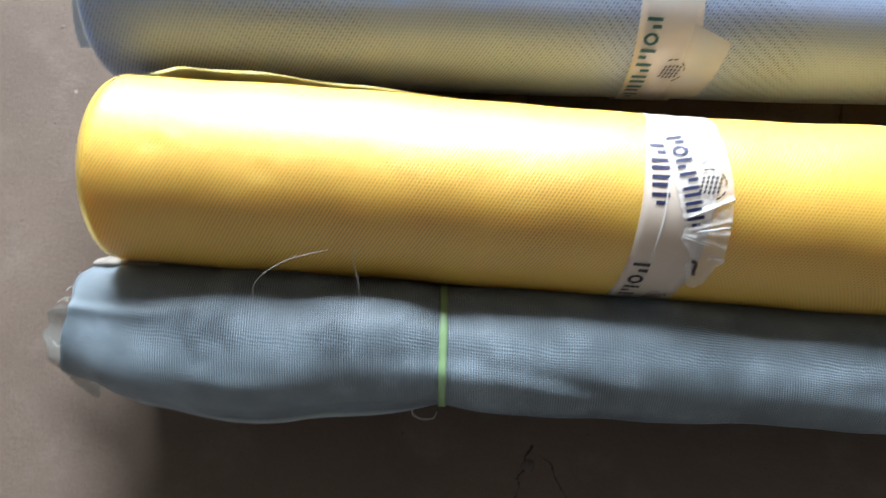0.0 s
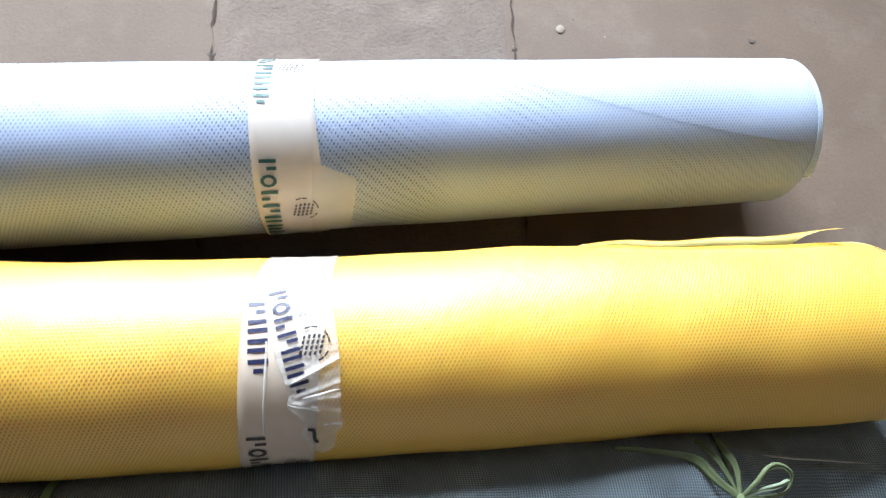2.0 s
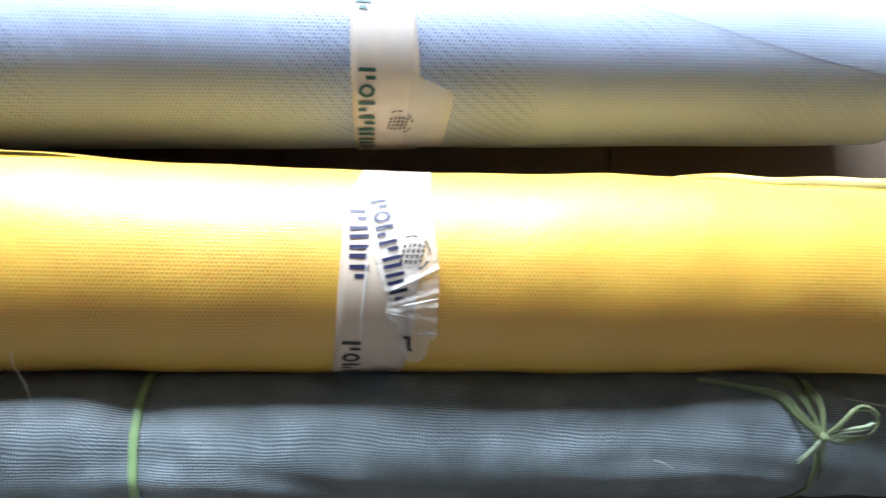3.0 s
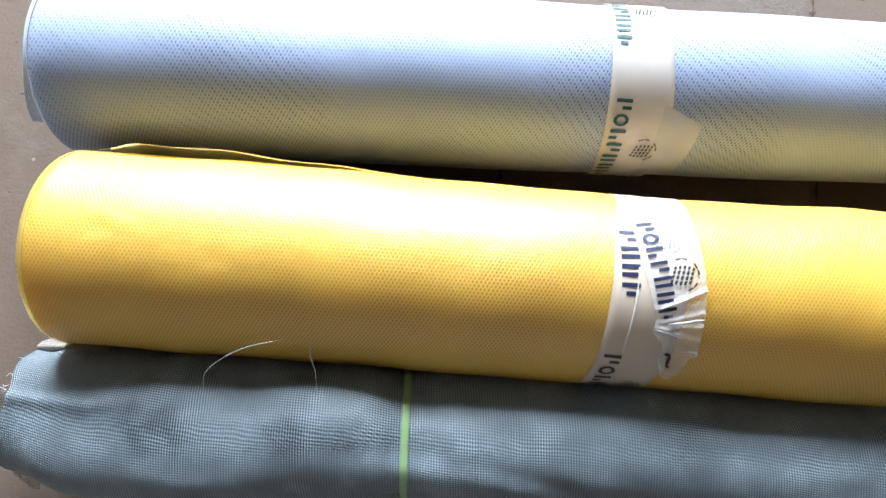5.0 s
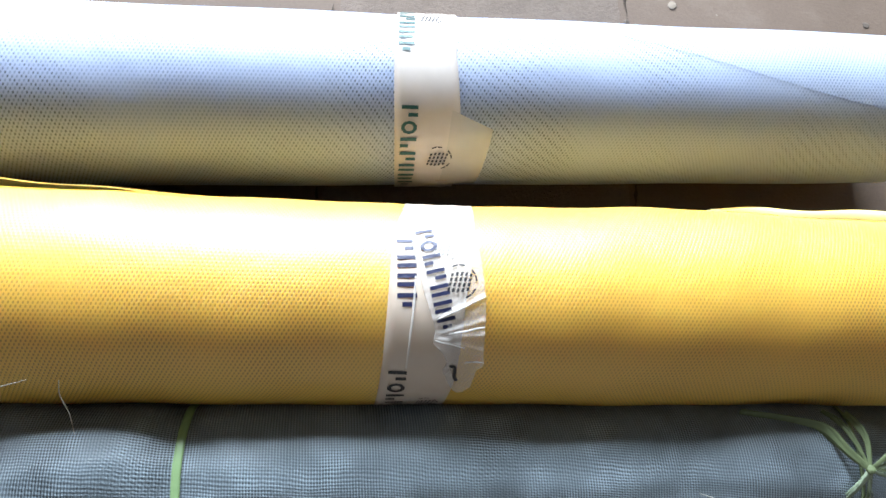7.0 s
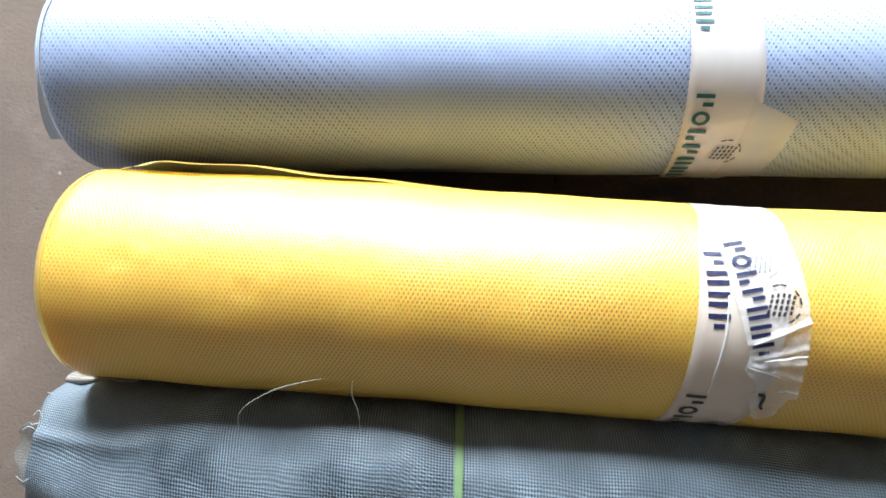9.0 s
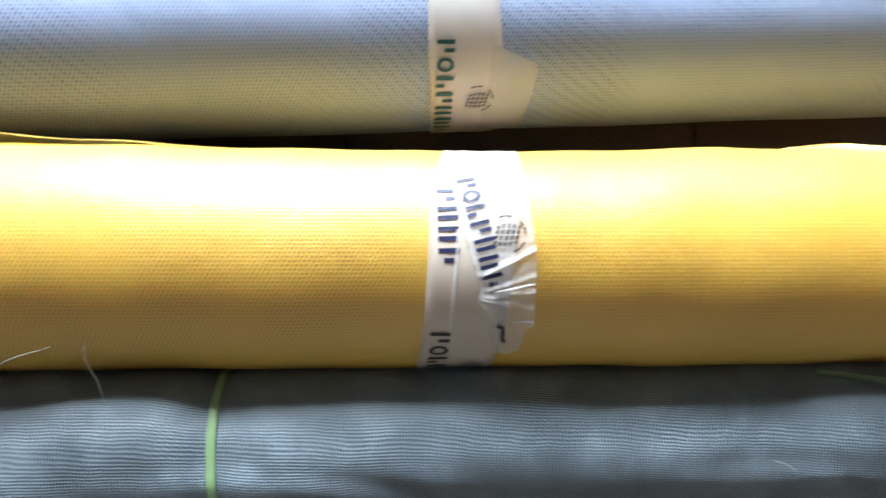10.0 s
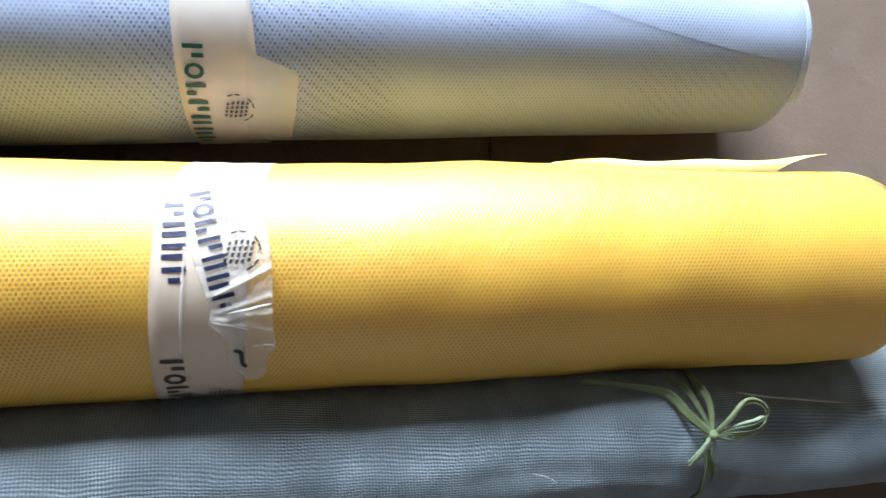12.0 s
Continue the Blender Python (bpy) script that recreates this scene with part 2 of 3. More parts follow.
# ---------------------------------------------------------------- mesh helpers
def mesh_object(name, verts, faces, mat, uvs=None, smooth=True):
    me = bpy.data.meshes.new(name)
    me.from_pydata([tuple(v) for v in verts], [], faces)
    if uvs is not None:
        layer = me.uv_layers.new(name="UVMap")
        loops = np.zeros(len(me.loops), dtype=np.int32)
        me.loops.foreach_get("vertex_index", loops)
        layer.data.foreach_set("uv", np.asarray(uvs, dtype=np.float32)[loops].ravel())
    if smooth:
        me.polygons.foreach_set("use_smooth", [True] * len(me.polygons))
    me.materials.append(mat)
    me.update()
    return new(name, me)


def hang(ob, parent, label=""):
    ob.parent = parent
    if label:
        ob["label"] = label
    return ob


def part(name, bm, mat, parent, label="", smooth=False):
    me = bpy.data.meshes.new(name)
    bm.to_mesh(me)
    bm.free()
    me.materials.append(mat)
    if smooth:
        me.polygons.foreach_set("use_smooth", [True] * len(me.polygons))
    return hang(new(name, me), parent, label)


def grid_faces(n, m, closed=False):
    out = []
    for i in range(n - 1):
        for j in range(m if closed else m - 1):
            k = (j + 1) % m
            out.append((i * m + j, (i + 1) * m + j, (i + 1) * m + k, i * m + k))
    return out


def sheet(name, pts, uvs, mat, parent, label="", thick=0.0, closed=False):
    """A grid of points (n, m, 3) as one smooth surface, with its UVs in metres."""
    n, m = pts.shape[:2]
    ob = mesh_object(name, pts.reshape(-1, 3), grid_faces(n, m, closed), mat, uvs.reshape(-1, 2))
    if thick:
        mod = ob.modifiers.new("thickness", "SOLIDIFY")
        mod.thickness, mod.offset = thick, 0
    return hang(ob, parent, label) if parent else ob


def smooth_step(x, a, b):
    t = np.clip((np.asarray(x, float) - a) / (b - a), 0, 1)
    return t * t * (3 - 2 * t)


def spline(points, steps=10):
    """A smooth line through the points (Catmull-Rom)."""
    p = [np.array(q, float) for q in points]
    p = [2 * p[0] - p[1]] + p + [2 * p[-1] - p[-2]]
    out = []
    for i in range(1, len(p) - 2):
        for s in np.arange(steps) / steps:
            a, b, c, d = p[i - 1:i + 3]
            out.append(0.5 * (2 * b + (c - a) * s + (2 * a - 5 * b + 4 * c - d) * s * s + (3 * b - 3 * c + d - a) * s ** 3))
    out.append(p[-2])
    return np.array(out)


def strand(name, points, width, thick, mat, parent, label="", twist=0.0, steps=10, taper=0.3):
    """A flat ribbon or, with thick equal to width, a round thread along a smooth line."""
    line = spline(points, steps)
    n, sides = len(line), 8
    pts = np.zeros((n, sides, 3))
    uvs = np.zeros((n, sides, 2))
    run = 0.0
    for i in range(n):
        d = line[min(i + 1, n - 1)] - line[max(i - 1, 0)]
        d = d / (np.linalg.norm(d) + 1e-9)
        side = np.cross(d, (0, 0, 1.0))
        if np.linalg.norm(side) < 0.2:
            side = np.cross(d, (0, 1.0, 0))
        side /= np.linalg.norm(side)
        up = np.cross(side, d)
        f = i / (n - 1)
        k = 1 - taper * abs(2 * f - 1) ** 3
        a = twist * f
        for j in range(sides):
            b = 2 * math.pi * j / sides
            u, v = width / 2 * math.cos(b) * k, thick / 2 * math.sin(b)
            u, v = u * math.cos(a) - v * math.sin(a), u * math.sin(a) + v * math.cos(a)
            pts[i, j] = line[i] + side * u + up * v
            uvs[i, j] = (run, j / sides * width)
        run += float(np.linalg.norm(line[min(i + 1, n - 1)] - line[i]))
    ob = sheet(name, pts, uvs, mat, parent, label, closed=True)
    me = ob.data
    bm = bmesh.new()
    bm.from_mesh(me)
    bmesh.ops.holes_fill(bm, edges=[e for e in bm.edges if e.is_boundary], sides=0)
    bm.to_mesh(me)
    bm.free()
    return ob


# ---------------------------------------------------------------- the room
def slab(name, x0, x1, y0, y1, z0, z1, mat):
    bm = bmesh.new()
    bmesh.ops.create_cube(bm, size=1, matrix=Matrix.Translation(((x0 + x1) / 2, (y0 + y1) / 2, (z0 + z1) / 2))
                          @ Matrix.Diagonal((x1 - x0, y1 - y0, z1 - z0, 1)))
    return tagged(part(name, bm, mat, None), kind="structure")


# the worn floor sheet, very slightly uneven
nx, ny = 121, 121
fx, fy = np.meshgrid(np.linspace(-3.0, 3.0, nx), np.linspace(-3.0, 3.3, ny), indexing="ij")
floor = sheet("floor", np.stack([fx, fy, 0 * fx], -1), np.stack([fx, fy], -1), FLOOR, None)
tagged(floor, "worn brown-grey concrete floor with stains and small chips", "floor", kind="structure")

# Unseen walls and ceiling, added to bound the bounced light.
slab("wall_west", -3.15, -3.0, -3.15, 3.45, -0.1, 3.2, UNSEEN_WALL)
slab("wall_east", 3.0, 3.15, -3.15, 3.45, -0.1, 3.2, UNSEEN_WALL)
slab("ceiling", -3.15, 3.15, -3.15, 3.45, 3.2, 3.3, UNSEEN_CEILING)
# South wall: its opening is added, only to admit the fill lamp.
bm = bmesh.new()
for x0, x1, z0, z1 in ((-3.0, FILL_X0, -0.1, 3.2), (FILL_X1, 3.0, -0.1, 3.2), (FILL_X0, FILL_X1, FILL_Z1, 3.2)):
    bmesh.ops.create_cube(bm, size=1, matrix=Matrix.Translation(((x0 + x1) / 2, FILL_Y - 0.075, (z0 + z1) / 2))
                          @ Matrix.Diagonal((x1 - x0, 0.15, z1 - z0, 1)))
tagged(part("wall_south", bm, UNSEEN_WALL, None), kind="structure")
bm = bmesh.new()
for x0, x1, z0, z1 in ((-3.0, WIN_X0, -0.1, 3.2), (WIN_X1, 3.0, -0.1, 3.2), (WIN_X0, WIN_X1, -0.1, WIN_Z0), (WIN_X0, WIN_X1, WIN_Z1, 3.2)):
    bmesh.ops.create_cube(bm, size=1, matrix=Matrix.Translation(((x0 + x1) / 2, WIN_Y + 0.075, (z0 + z1) / 2))
                          @ Matrix.Diagonal((x1 - x0, 0.15, z1 - z0, 1)))
tagged(part("wall_north", bm, UNSEEN_WALL, None), kind="structure")

# the rough repaired strip of floor behind the rolls
px0, px1 = -0.088, 0.252
gx, gy = np.meshgrid(np.linspace(0, 1, 70), np.linspace(0, 1, 90), indexing="ij")
wob = np.array([[noise.noise((0, b * 9, 3.1)) for b in gy[0]], [noise.noise((5, b * 9, 7.7)) for b in gy[0]]])
ys = 0.10 + gy * 1.1
xs = px0 + wob[0] * 0.006 + (px1 - px0 + (wob[1] - wob[0]) * 0.006) * gx + (ys - 0.34) * 0.03
zs = np.array([[noise.fractal((x * 38, y * 38, 1.0), 0.9, 2.1, 5) * 0.0017 for x, y in zip(a, b)] for a, b in zip(xs, ys)])
rim = np.minimum(np.minimum(gx, 1 - gx) * 14, 1)
zs = 0.0022 * rim + zs * rim - 0.001 * (1 - rim)
patch = sheet("floor_patch", np.stack([xs, ys, zs], -1), np.stack([xs, ys], -1), PATCH, None)
tagged(patch, "rough pitted patch of paler concrete let into the floor", "floor patch", kind="structure")
# broken joint along both patch edges: a dark strip that opens and closes
for k, seed in ((0, 2.0), (-1, 9.0)):
    yy = np.linspace(0.12, 1.19, 400)
    cx = np.interp(yy, ys[0], xs[k])
    gap = np.array([max(0.0, 0.0016 + 0.0034 * noise.fractal((seed, y * 45, 0.3), 0.8, 2.0, 4)) for y in yy])
    lean = np.array([0.0022 * noise.fractal((seed + 4, y * 60, 0.3), 0.8, 2.0, 4) for y in yy])
    cx = cx + lean
    rim_pts = np.stack([np.stack([cx - gap * 0.5, yy, np.full(400, 0.0018)], -1), np.stack([cx, yy, np.full(400, 0.0024)], -1),
                        np.stack([cx + gap * 0.5, yy, np.full(400, 0.0018)], -1)], 0)
    sheet("crack", rim_pts, rim_pts[..., :2], CRACK_DARK, patch, "dark crumbling joint")


# two short cracks run through the floor before the rolls
for seed, (xa, ya), (xb, yb), wide in ((3.0, (-0.070, -0.228), (-0.091, -0.300), 0.0034), (6.0, (-0.060, -0.236), (-0.016, -0.300), 0.0022)):
    f = np.linspace(0, 1, 120)
    jag = np.array([0.005 * noise.fractal((seed, q * 5, 0.7), 0.8, 2.0, 4) for q in f])
    half = np.array([wide * 0.5 * max(0.08, 0.7 - 0.5 * q + 0.9 * noise.fractal((seed + 2, q * 9, 0.2), 0.8, 2.0, 4)) for q in f])
    cx, cy = xa + (xb - xa) * f + jag, ya + (yb - ya) * f
    P = np.stack([np.stack([cx - half, cy, np.full(120, 0.0004)], -1), np.stack([cx, cy, np.full(120, 0.0009)], -1), np.stack([cx + half, cy, np.full(120, 0.0004)], -1)], 0)
    sheet("crack", P, P[..., :2], CRACK_DARK, floor, "dark hairline crack")


# ---------------------------------------------------------------- the rolls
class Roll:
    """A round roll lying on the floor: its axis, its radius along x, and a mapping from (x, angle) to space.
    The angle is 0 on top, positive towards the window."""

    def __init__(self, r, slope, y, turn):
        self.r, self.slope, self.y, self.turn = r, slope, y, turn

    def radius(self, x, phi):
        return self.r + self.slope * np.asarray(x, float) + self.shape(np.asarray(x, float), np.asarray(phi, float))

    def shape(self, x, phi):
        return 0 * x

    def at(self, x, phi, off=0.0):
        x, phi = np.broadcast_arrays(np.asarray(x, float), np.asarray(phi, float))
        rr = self.radius(x, phi) + off
        z0 = self.r + self.slope * x
        return np.stack([x, self.y + self.turn * x + rr * np.sin(phi), np.maximum(z0 + rr * np.cos(phi), 0.0)], -1)


class YellowRoll(Roll):
    def shape(self, x, phi):
        # the tape nips the roll in; towards the right end the loose outer turns stand off on the far side
        far = np.exp(-((phi - 1.15) / 0.75) ** 2)
        d = far * np.interp(x, (-0.46, -0.23, 0.0, 0.2, 0.28, 0.35, 0.45, 0.53), (0.0, 0.0003, -0.0038, 0.0008, -0.0004, -0.0026, -0.0042, -0.0045))
        for cx, cp, amp in ((-0.404, -0.01, -0.0014), (-0.390, 0.06, 0.0007), (-0.314, -0.19, -0.0009), (-0.306, -0.15, 0.0005)):
            d = d + amp * np.exp(-(((x - cx) / 0.007) ** 2 + ((phi - cp) * 0.084 / 0.007) ** 2))
        return d + 0.0006 * np.sin(x * 23 + phi * 2) + 0.0004 * np.sin(x * 61 - phi * 3)


class GreyRoll(Roll):
    def shape(self, x, phi):
        # the corner of the outermost turn: a step that deepens towards the right end
        edge = np.interp(x, (0.15, 0.28, 0.325, 0.378, 0.434, 0.48), (0.15, -0.19, -0.36, -0.48, -0.55, -0.62))
        deep = 0.00012 * smooth_step(x, 0.24, 0.4)
        under = smooth_step(edge - phi, 0.0, 0.05) * (1 - smooth_step(edge - phi, 0.05, 0.75))
        d = -deep * under + 0.0005 * np.sin(x * 27 - phi * 2)
        for c in (-0.245, -0.17, -0.09, 0.10):
            d = d - 0.00045 * np.exp(-((x - c + 0.055 * phi) / 0.0045) ** 2) * np.exp(-((phi + 0.35) / 0.35) ** 2)
        return d


YELLOW = YellowRoll(0.0842, 0.0, 0.0, 0.0)
GREY = GreyRoll(0.0768, -0.0080, 0.1907, 0.0376)


def roll_body(name, roll, x0, x1, nu, nv, mat, parent, label, fray=0.0006):
    """The wound body: outer surface, softened rims, end faces with the edges of the turns, and the hollow core."""
    xs = np.linspace(x0 + 0.004, x1 - 0.004, nu)
    phi = np.linspace(0, 2 * math.pi, nv, endpoint=False)
    phi = (phi + math.pi) % (2 * math.pi) - math.pi
    phi.sort()
    rows, uv = [], []
    rnd = np.random.RandomState(4)

    def ring(x, off, dx, u):
        p = roll.at(np.full(nv, x), phi, off)
        p[:, 0] += dx
        rows.append(p)
        uv.append(np.stack([np.full(nv, u), phi * roll.r], -1))

    def end(x, sign):
        out = [(x, -0.0012, 0.0022), (x, -0.0040, 0.0040)]
        turns = 16
        for k in range(turns):
            out.append((x, -0.006 - (roll.r - 0.034) * k / turns, 0.0035 + 0.0012 * (k % 2)))
        out.append((x, 0.027 - roll.r, 0.002))
        out.append((x, 0.027 - roll.r, -0.06))
        for a, off, dx in (out if sign > 0 else reversed(out)):
            jag = rnd.rand(nv) * fray if dx > 0.003 else 0
            ring(a, off, sign * dx, a + sign * (abs(dx) - off))
            rows[-1][:, 0] += sign * jag

    end(xs[0], -1)
    for x in xs:
        ring(x, 0.0, 0.0, x)
    end(xs[-1], 1)
    ob = sheet(name, np.array(rows), np.array(uv), mat, parent, label, closed=True)
    # tube inside
    a = np.linspace(0, 2 * math.pi, 33)[:-1]
    for xe, s in ((x0, 1), (x1, -1)):
        ring_pts = []
        for dx, r in ((0.004, 0.0262), (0.001, 0.0262), (0.001, 0.0228), (0.05, 0.0228)):
            x = xe + s * dx
            c = np.array([x, roll.y + roll.turn * x, roll.r + roll.slope * x])
            ring_pts.append(np.stack([np.full(32, x), c[1] + r * np.sin(a), c[2] + r * np.cos(a)], -1))
        P = np.array(ring_pts)
        sheet("core_tube", P, P[..., :2], CARD, parent, "brown cardboard core tube", closed=True)
    return ob


def on_roll(name, roll, poly, off, mat, parent, label="", step=0.0035):
    """A flat printed or stuck shape on a roll's skin. poly: corners as (x, angle), a convex outline."""
    bm = bmesh.new()
    vs = [bm.verts.new((x, p * roll.r, 0)) for x, p in poly]
    bm.faces.new(vs)
    lo, hi = min(p for _, p in poly) * roll.r, max(p for _, p in poly) * roll.r
    k = math.ceil(lo / step)
    while k * step < hi:
        bmesh.ops.bisect_plane(bm, geom=bm.verts[:] + bm.edges[:] + bm.faces[:], plane_co=(0, k * step, 0), plane_no=(0, 1, 0))
        k += 1
    me_uv = bm.loops.layers.uv.new("UVMap")
    for f in bm.faces:
        for l in f.loops:
            l[me_uv].uv = l.vert.co.xy
    for v in bm.verts:
        v.co = Vector(roll.at(v.co.x, v.co.y / roll.r, off))
    bm.normal_update()
    if bm.faces and sum((f.normal.z for f in bm.faces)) < 0:
        bmesh.ops.reverse_faces(bm, faces=bm.faces[:])
    return part(name, bm, mat, parent, label, smooth=True)


def tape_band(roll, left, right, parent, label, off=0.0006, phi0=-2.6, phi1=2.6):
    """A band of tape round a roll; left and right give its edges in x for an angle."""
    phi = np.linspace(phi0, phi1, 110)
    w = np.linspace(0, 1, 9)
    P, W = np.meshgrid(phi, w, indexing="ij")
    l, r = np.array([left(p) for p in phi])[:, None], np.array([right(p) for p in phi])[:, None]
    X = l + (r - l) * W
    lift = 0.00025 * np.sin(P * 9 + X * 300) * (W > 0.02)
    return sheet("tape_band", roll.at(X, P, off + lift), np.stack([X, P * roll.r], -1), TAPE_FILM, parent, label, thick=0.0004)


def word_bars(roll, band, x, phi, letters, tall, pitch, lean, mat, off, first=0):
    """Printed word on the tape, running down the roll: for each character two plain strokes, or a plain ring for a round one."""
    c, s = math.cos(lean), math.sin(lean)

    def bar(corners):
        on_roll("print_bar", roll, [(x + a * pitch * s + b * tall * c, phi + (-a * pitch * c + b * tall * s) / roll.r) for a, b in corners], off, mat, band)

    for k in range(first, letters):
        if k == 1:
            for n in range(10):
                ends = [(0.45 + q * math.cos(w) * 0.42, 0.5 + q * math.sin(w) * 0.5) for w in (n * math.pi / 5, (n + 1.04) * math.pi / 5) for q in (1.0, 0.55)]
                bar([(k + a, b) for a, b in (ends[0], ends[1], ends[3], ends[2])])
            continue
        b0, b1 = ((0.42, 1.0), (0, 0), (0.0, 0.5), (0.4, 1.0), (0.0, 1.0), (0.0, 0.9), (0.25, 0.75))[k % 7]
        bar([(k + 0.10, 0.0), (k + 0.33, 0.0), (k + 0.33, 1.0), (k + 0.10, 1.0)])
        bar([(k + 0.55, b0), (k + 0.78, b0), (k + 0.78, b1), (k + 0.55, b1)])


def round_mark(roll, band, x, phi, r, mat, off, lean=0.0):
    """The round printed mark: a broken arc over slanting stripes, as plain shapes."""
    for k in range(9):
        if k % 3 == 2:
            continue
        a0, a1 = radians(-70 + 24 * k), radians(-70 + 24 * k + 20)
        quad = [(x + q * math.cos(a), phi + q * math.sin(a) / roll.r) for q, a in ((r, a0), (r, a1), (r * 0.9, a1), (r * 0.9, a0))]
        on_roll("mark_arc", roll, quad, off, mat, band)
    for k in range(5):
        u = (-0.55 + 0.27 * k) * r
        h = 0.62 * r * math.sqrt(max(0.1, 1 - (u / r) ** 2))
        for j in range(4):
            b0, b1 = -h + 2 * h * j / 4, -h + 2 * h * (j + 0.7) / 4
            quad = []
            for a, b in ((u - 0.07 * r, b0), (u + 0.07 * r, b0), (u + 0.07 * r, b1), (u - 0.07 * r, b1)):
                quad.append((x + a + 0.25 * b, phi + b / roll.r))
            on_roll("mark_stripe", roll, quad, off, mat, band)


# -------- yellow roll
yellow = tagged(new("yellow_net_roll"), "thick roll of bright yellow plastic netting lying on the floor", "net roll", "rolls of netting")
roll_body("wound_netting", YELLOW, -0.4605, 0.5275, 190, 150, YELLOW_NET, yellow, "tightly wound yellow hexagonal netting")

# single-layer selvedge that stands a little past the wound turns
for x0, s in ((-0.4605, -1), (0.5275, 1)):
    U, PH = np.meshgrid(np.linspace(0, 1, 5), np.linspace(-1.7, 1.7, 240), indexing="ij")
    jag = np.array([noise.noise((p * 40, 2.0 + s, 0)) for p in PH[0]]) * 0.0008
    X = x0 - s * 0.003 + s * U * (0.0048 + jag)
    sheet("selvedge", YELLOW.at(X, PH, 0.0004 - 0.0016 * U ** 2), np.stack([X, PH * 0.084], -1), YELLOW_SHEET, yellow, "pale frayed selvedge of the netting")


def flap(x0, x1, lift, name, label, slant=0.0, fade=0.0):
    """The loose long edge of the outermost turn, standing off the far side of the roll."""
    u, s = np.meshgrid(np.linspace(0, 1, 60), np.linspace(0, 1, 14), indexing="ij")
    X = x0 + (x1 - x0) * u + slant * u ** 6 * s
    phi = 1.9 - (1.9 - 1.05) * s
    off = (0.0012 + lift(X) * s + 0.0006 * np.sin(X * 70) * s) * (1 - fade * smooth_step(u, 0.75, 1.0)) + 0.0001
    return sheet(name, YELLOW.at(X, phi, off), np.stack([X, phi * 0.085], -1), YELLOW_SHEET, yellow, label)


flap(0.262, 0.486, lambda x: np.interp(x, (0.262, 0.30, 0.40, 0.455, 0.50), (0.0004, 0.0045, 0.0085, 0.0105, 0.0150)), "loose_flap", "loose pale yellow netting edge ending in a point", slant=0.012)
flap(-0.440, -0.15, lambda x: 0.0085 * smooth_step(x, -0.440, -0.405) * (1 - smooth_step(x, -0.400, -0.20)) + 0.0006,
     "loose_flap", "curled edge of the outer turn of netting", fade=1.0)

ytape = tape_band(YELLOW, lambda p: np.interp(p, (-1.4, -0.7, -0.2, 0.4, 0.85, 1.2), (-0.027, -0.0215, -0.0190, -0.0165, -0.0085, -0.006)),
                  lambda p: np.interp(p, (-1.4, -1.0, -0.2, 0.4, 1.2), (0.026, 0.031, 0.036, 0.044, 0.048)), yellow,
                  "clear-white printed packing tape round the middle")
word_bars(YELLOW, ytape, -0.0150, 0.89, 7, 0.0138, 0.0140, 0.03, NAVY_INK, 0.0012, first=3)
word_bars(YELLOW, ytape, -0.0172, -0.80, 4, 0.0135, 0.0138, -0.04, BLACK_INK, 0.0012)
round_mark(YELLOW, ytape, 0.0115, -1.36, 0.0105, BLACK_INK, 0.0012)

# the second length of tape, stuck on askew, wrinkled and torn at its lower end
left_of = lambda p: np.interp(p, (-1.10, -1.06, -0.80, -0.72, -0.62, -0.53, -0.42, -0.12, 0.24, 0.45, 0.9),
                              (0.036, 0.0305, 0.0215, 0.0245, 0.0205, 0.0132, 0.0150, 0.0062, -0.0015, -0.0035, -0.010))
right_of = lambda p: np.interp(p, (-1.10, -1.0, -0.80, -0.72, -0.60, -0.2, 0.02, 0.35, 0.9),
                               (0.038, 0.0435, 0.0462, 0.0512, 0.0500, 0.0505, 0.0490, 0.0452, 0.040))
pp = np.linspace(-1.10, 0.88, 150)
P2, W2 = np.meshgrid(pp, np.linspace(0, 1, 26), indexing="ij")
L2, R2 = np.array([left_of(p) for p in pp])[:, None], np.array([right_of(p) for p in pp])[:, None]
X2 = L2 + (R2 - L2) * W2
loose = smooth_step(-P2, 0.18, 0.5)
ruck = np.zeros_like(X2)
for cp, lean, amp, wid in ((-0.235, 5.5, 0.0030, 0.022), (-0.40, 3.5, 0.0022, 0.018), (-0.48, 1.5, 0.0026, 0.02),
                           (-0.545, -3.0, 0.0032, 0.02), (-0.66, -5.0, 0.0022, 0.02), (-0.80, 4.0, 0.002, 0.03), (-0.96, -4.0, 0.0016, 0.03)):
    ruck += amp * np.exp(-((P2 - cp - lean * (X2 - 0.033)) / wid) ** 2)
crinkle = np.array([[noise.noise((x * 260, p * 20, 4.0)) for x, p in zip(a, b)] for a, b in zip(X2, P2)])
off2 = 0.0016 + 0.6 * ruck * (0.35 + 0.65 * smooth_step(X2, 0.01, 0.03)) + (0.0009 * crinkle + 0.0006) * loose
torn = sheet("torn_tape", YELLOW.at(X2, P2, off2), np.stack([X2, P2 * 0.084], -1), TORN_FILM, yellow,
             "wrinkled torn end of clear tape stuck askew", thick=0.0004)
word_bars(YELLOW, torn, -0.0008, 0.47, 7, 0.0132, 0.0114, 0.235, NAVY_INK, 0.0024)
round_mark(YELLOW, torn, 0.0318, -0.02, 0.0125, BLACK_INK, 0.0027)
round_mark(YELLOW, torn, 0.0215, 0.30, 0.0115, plain("faint_ink", (0.25, 0.25, 0.27), 0.5, 0.2, 200), 0.0022)
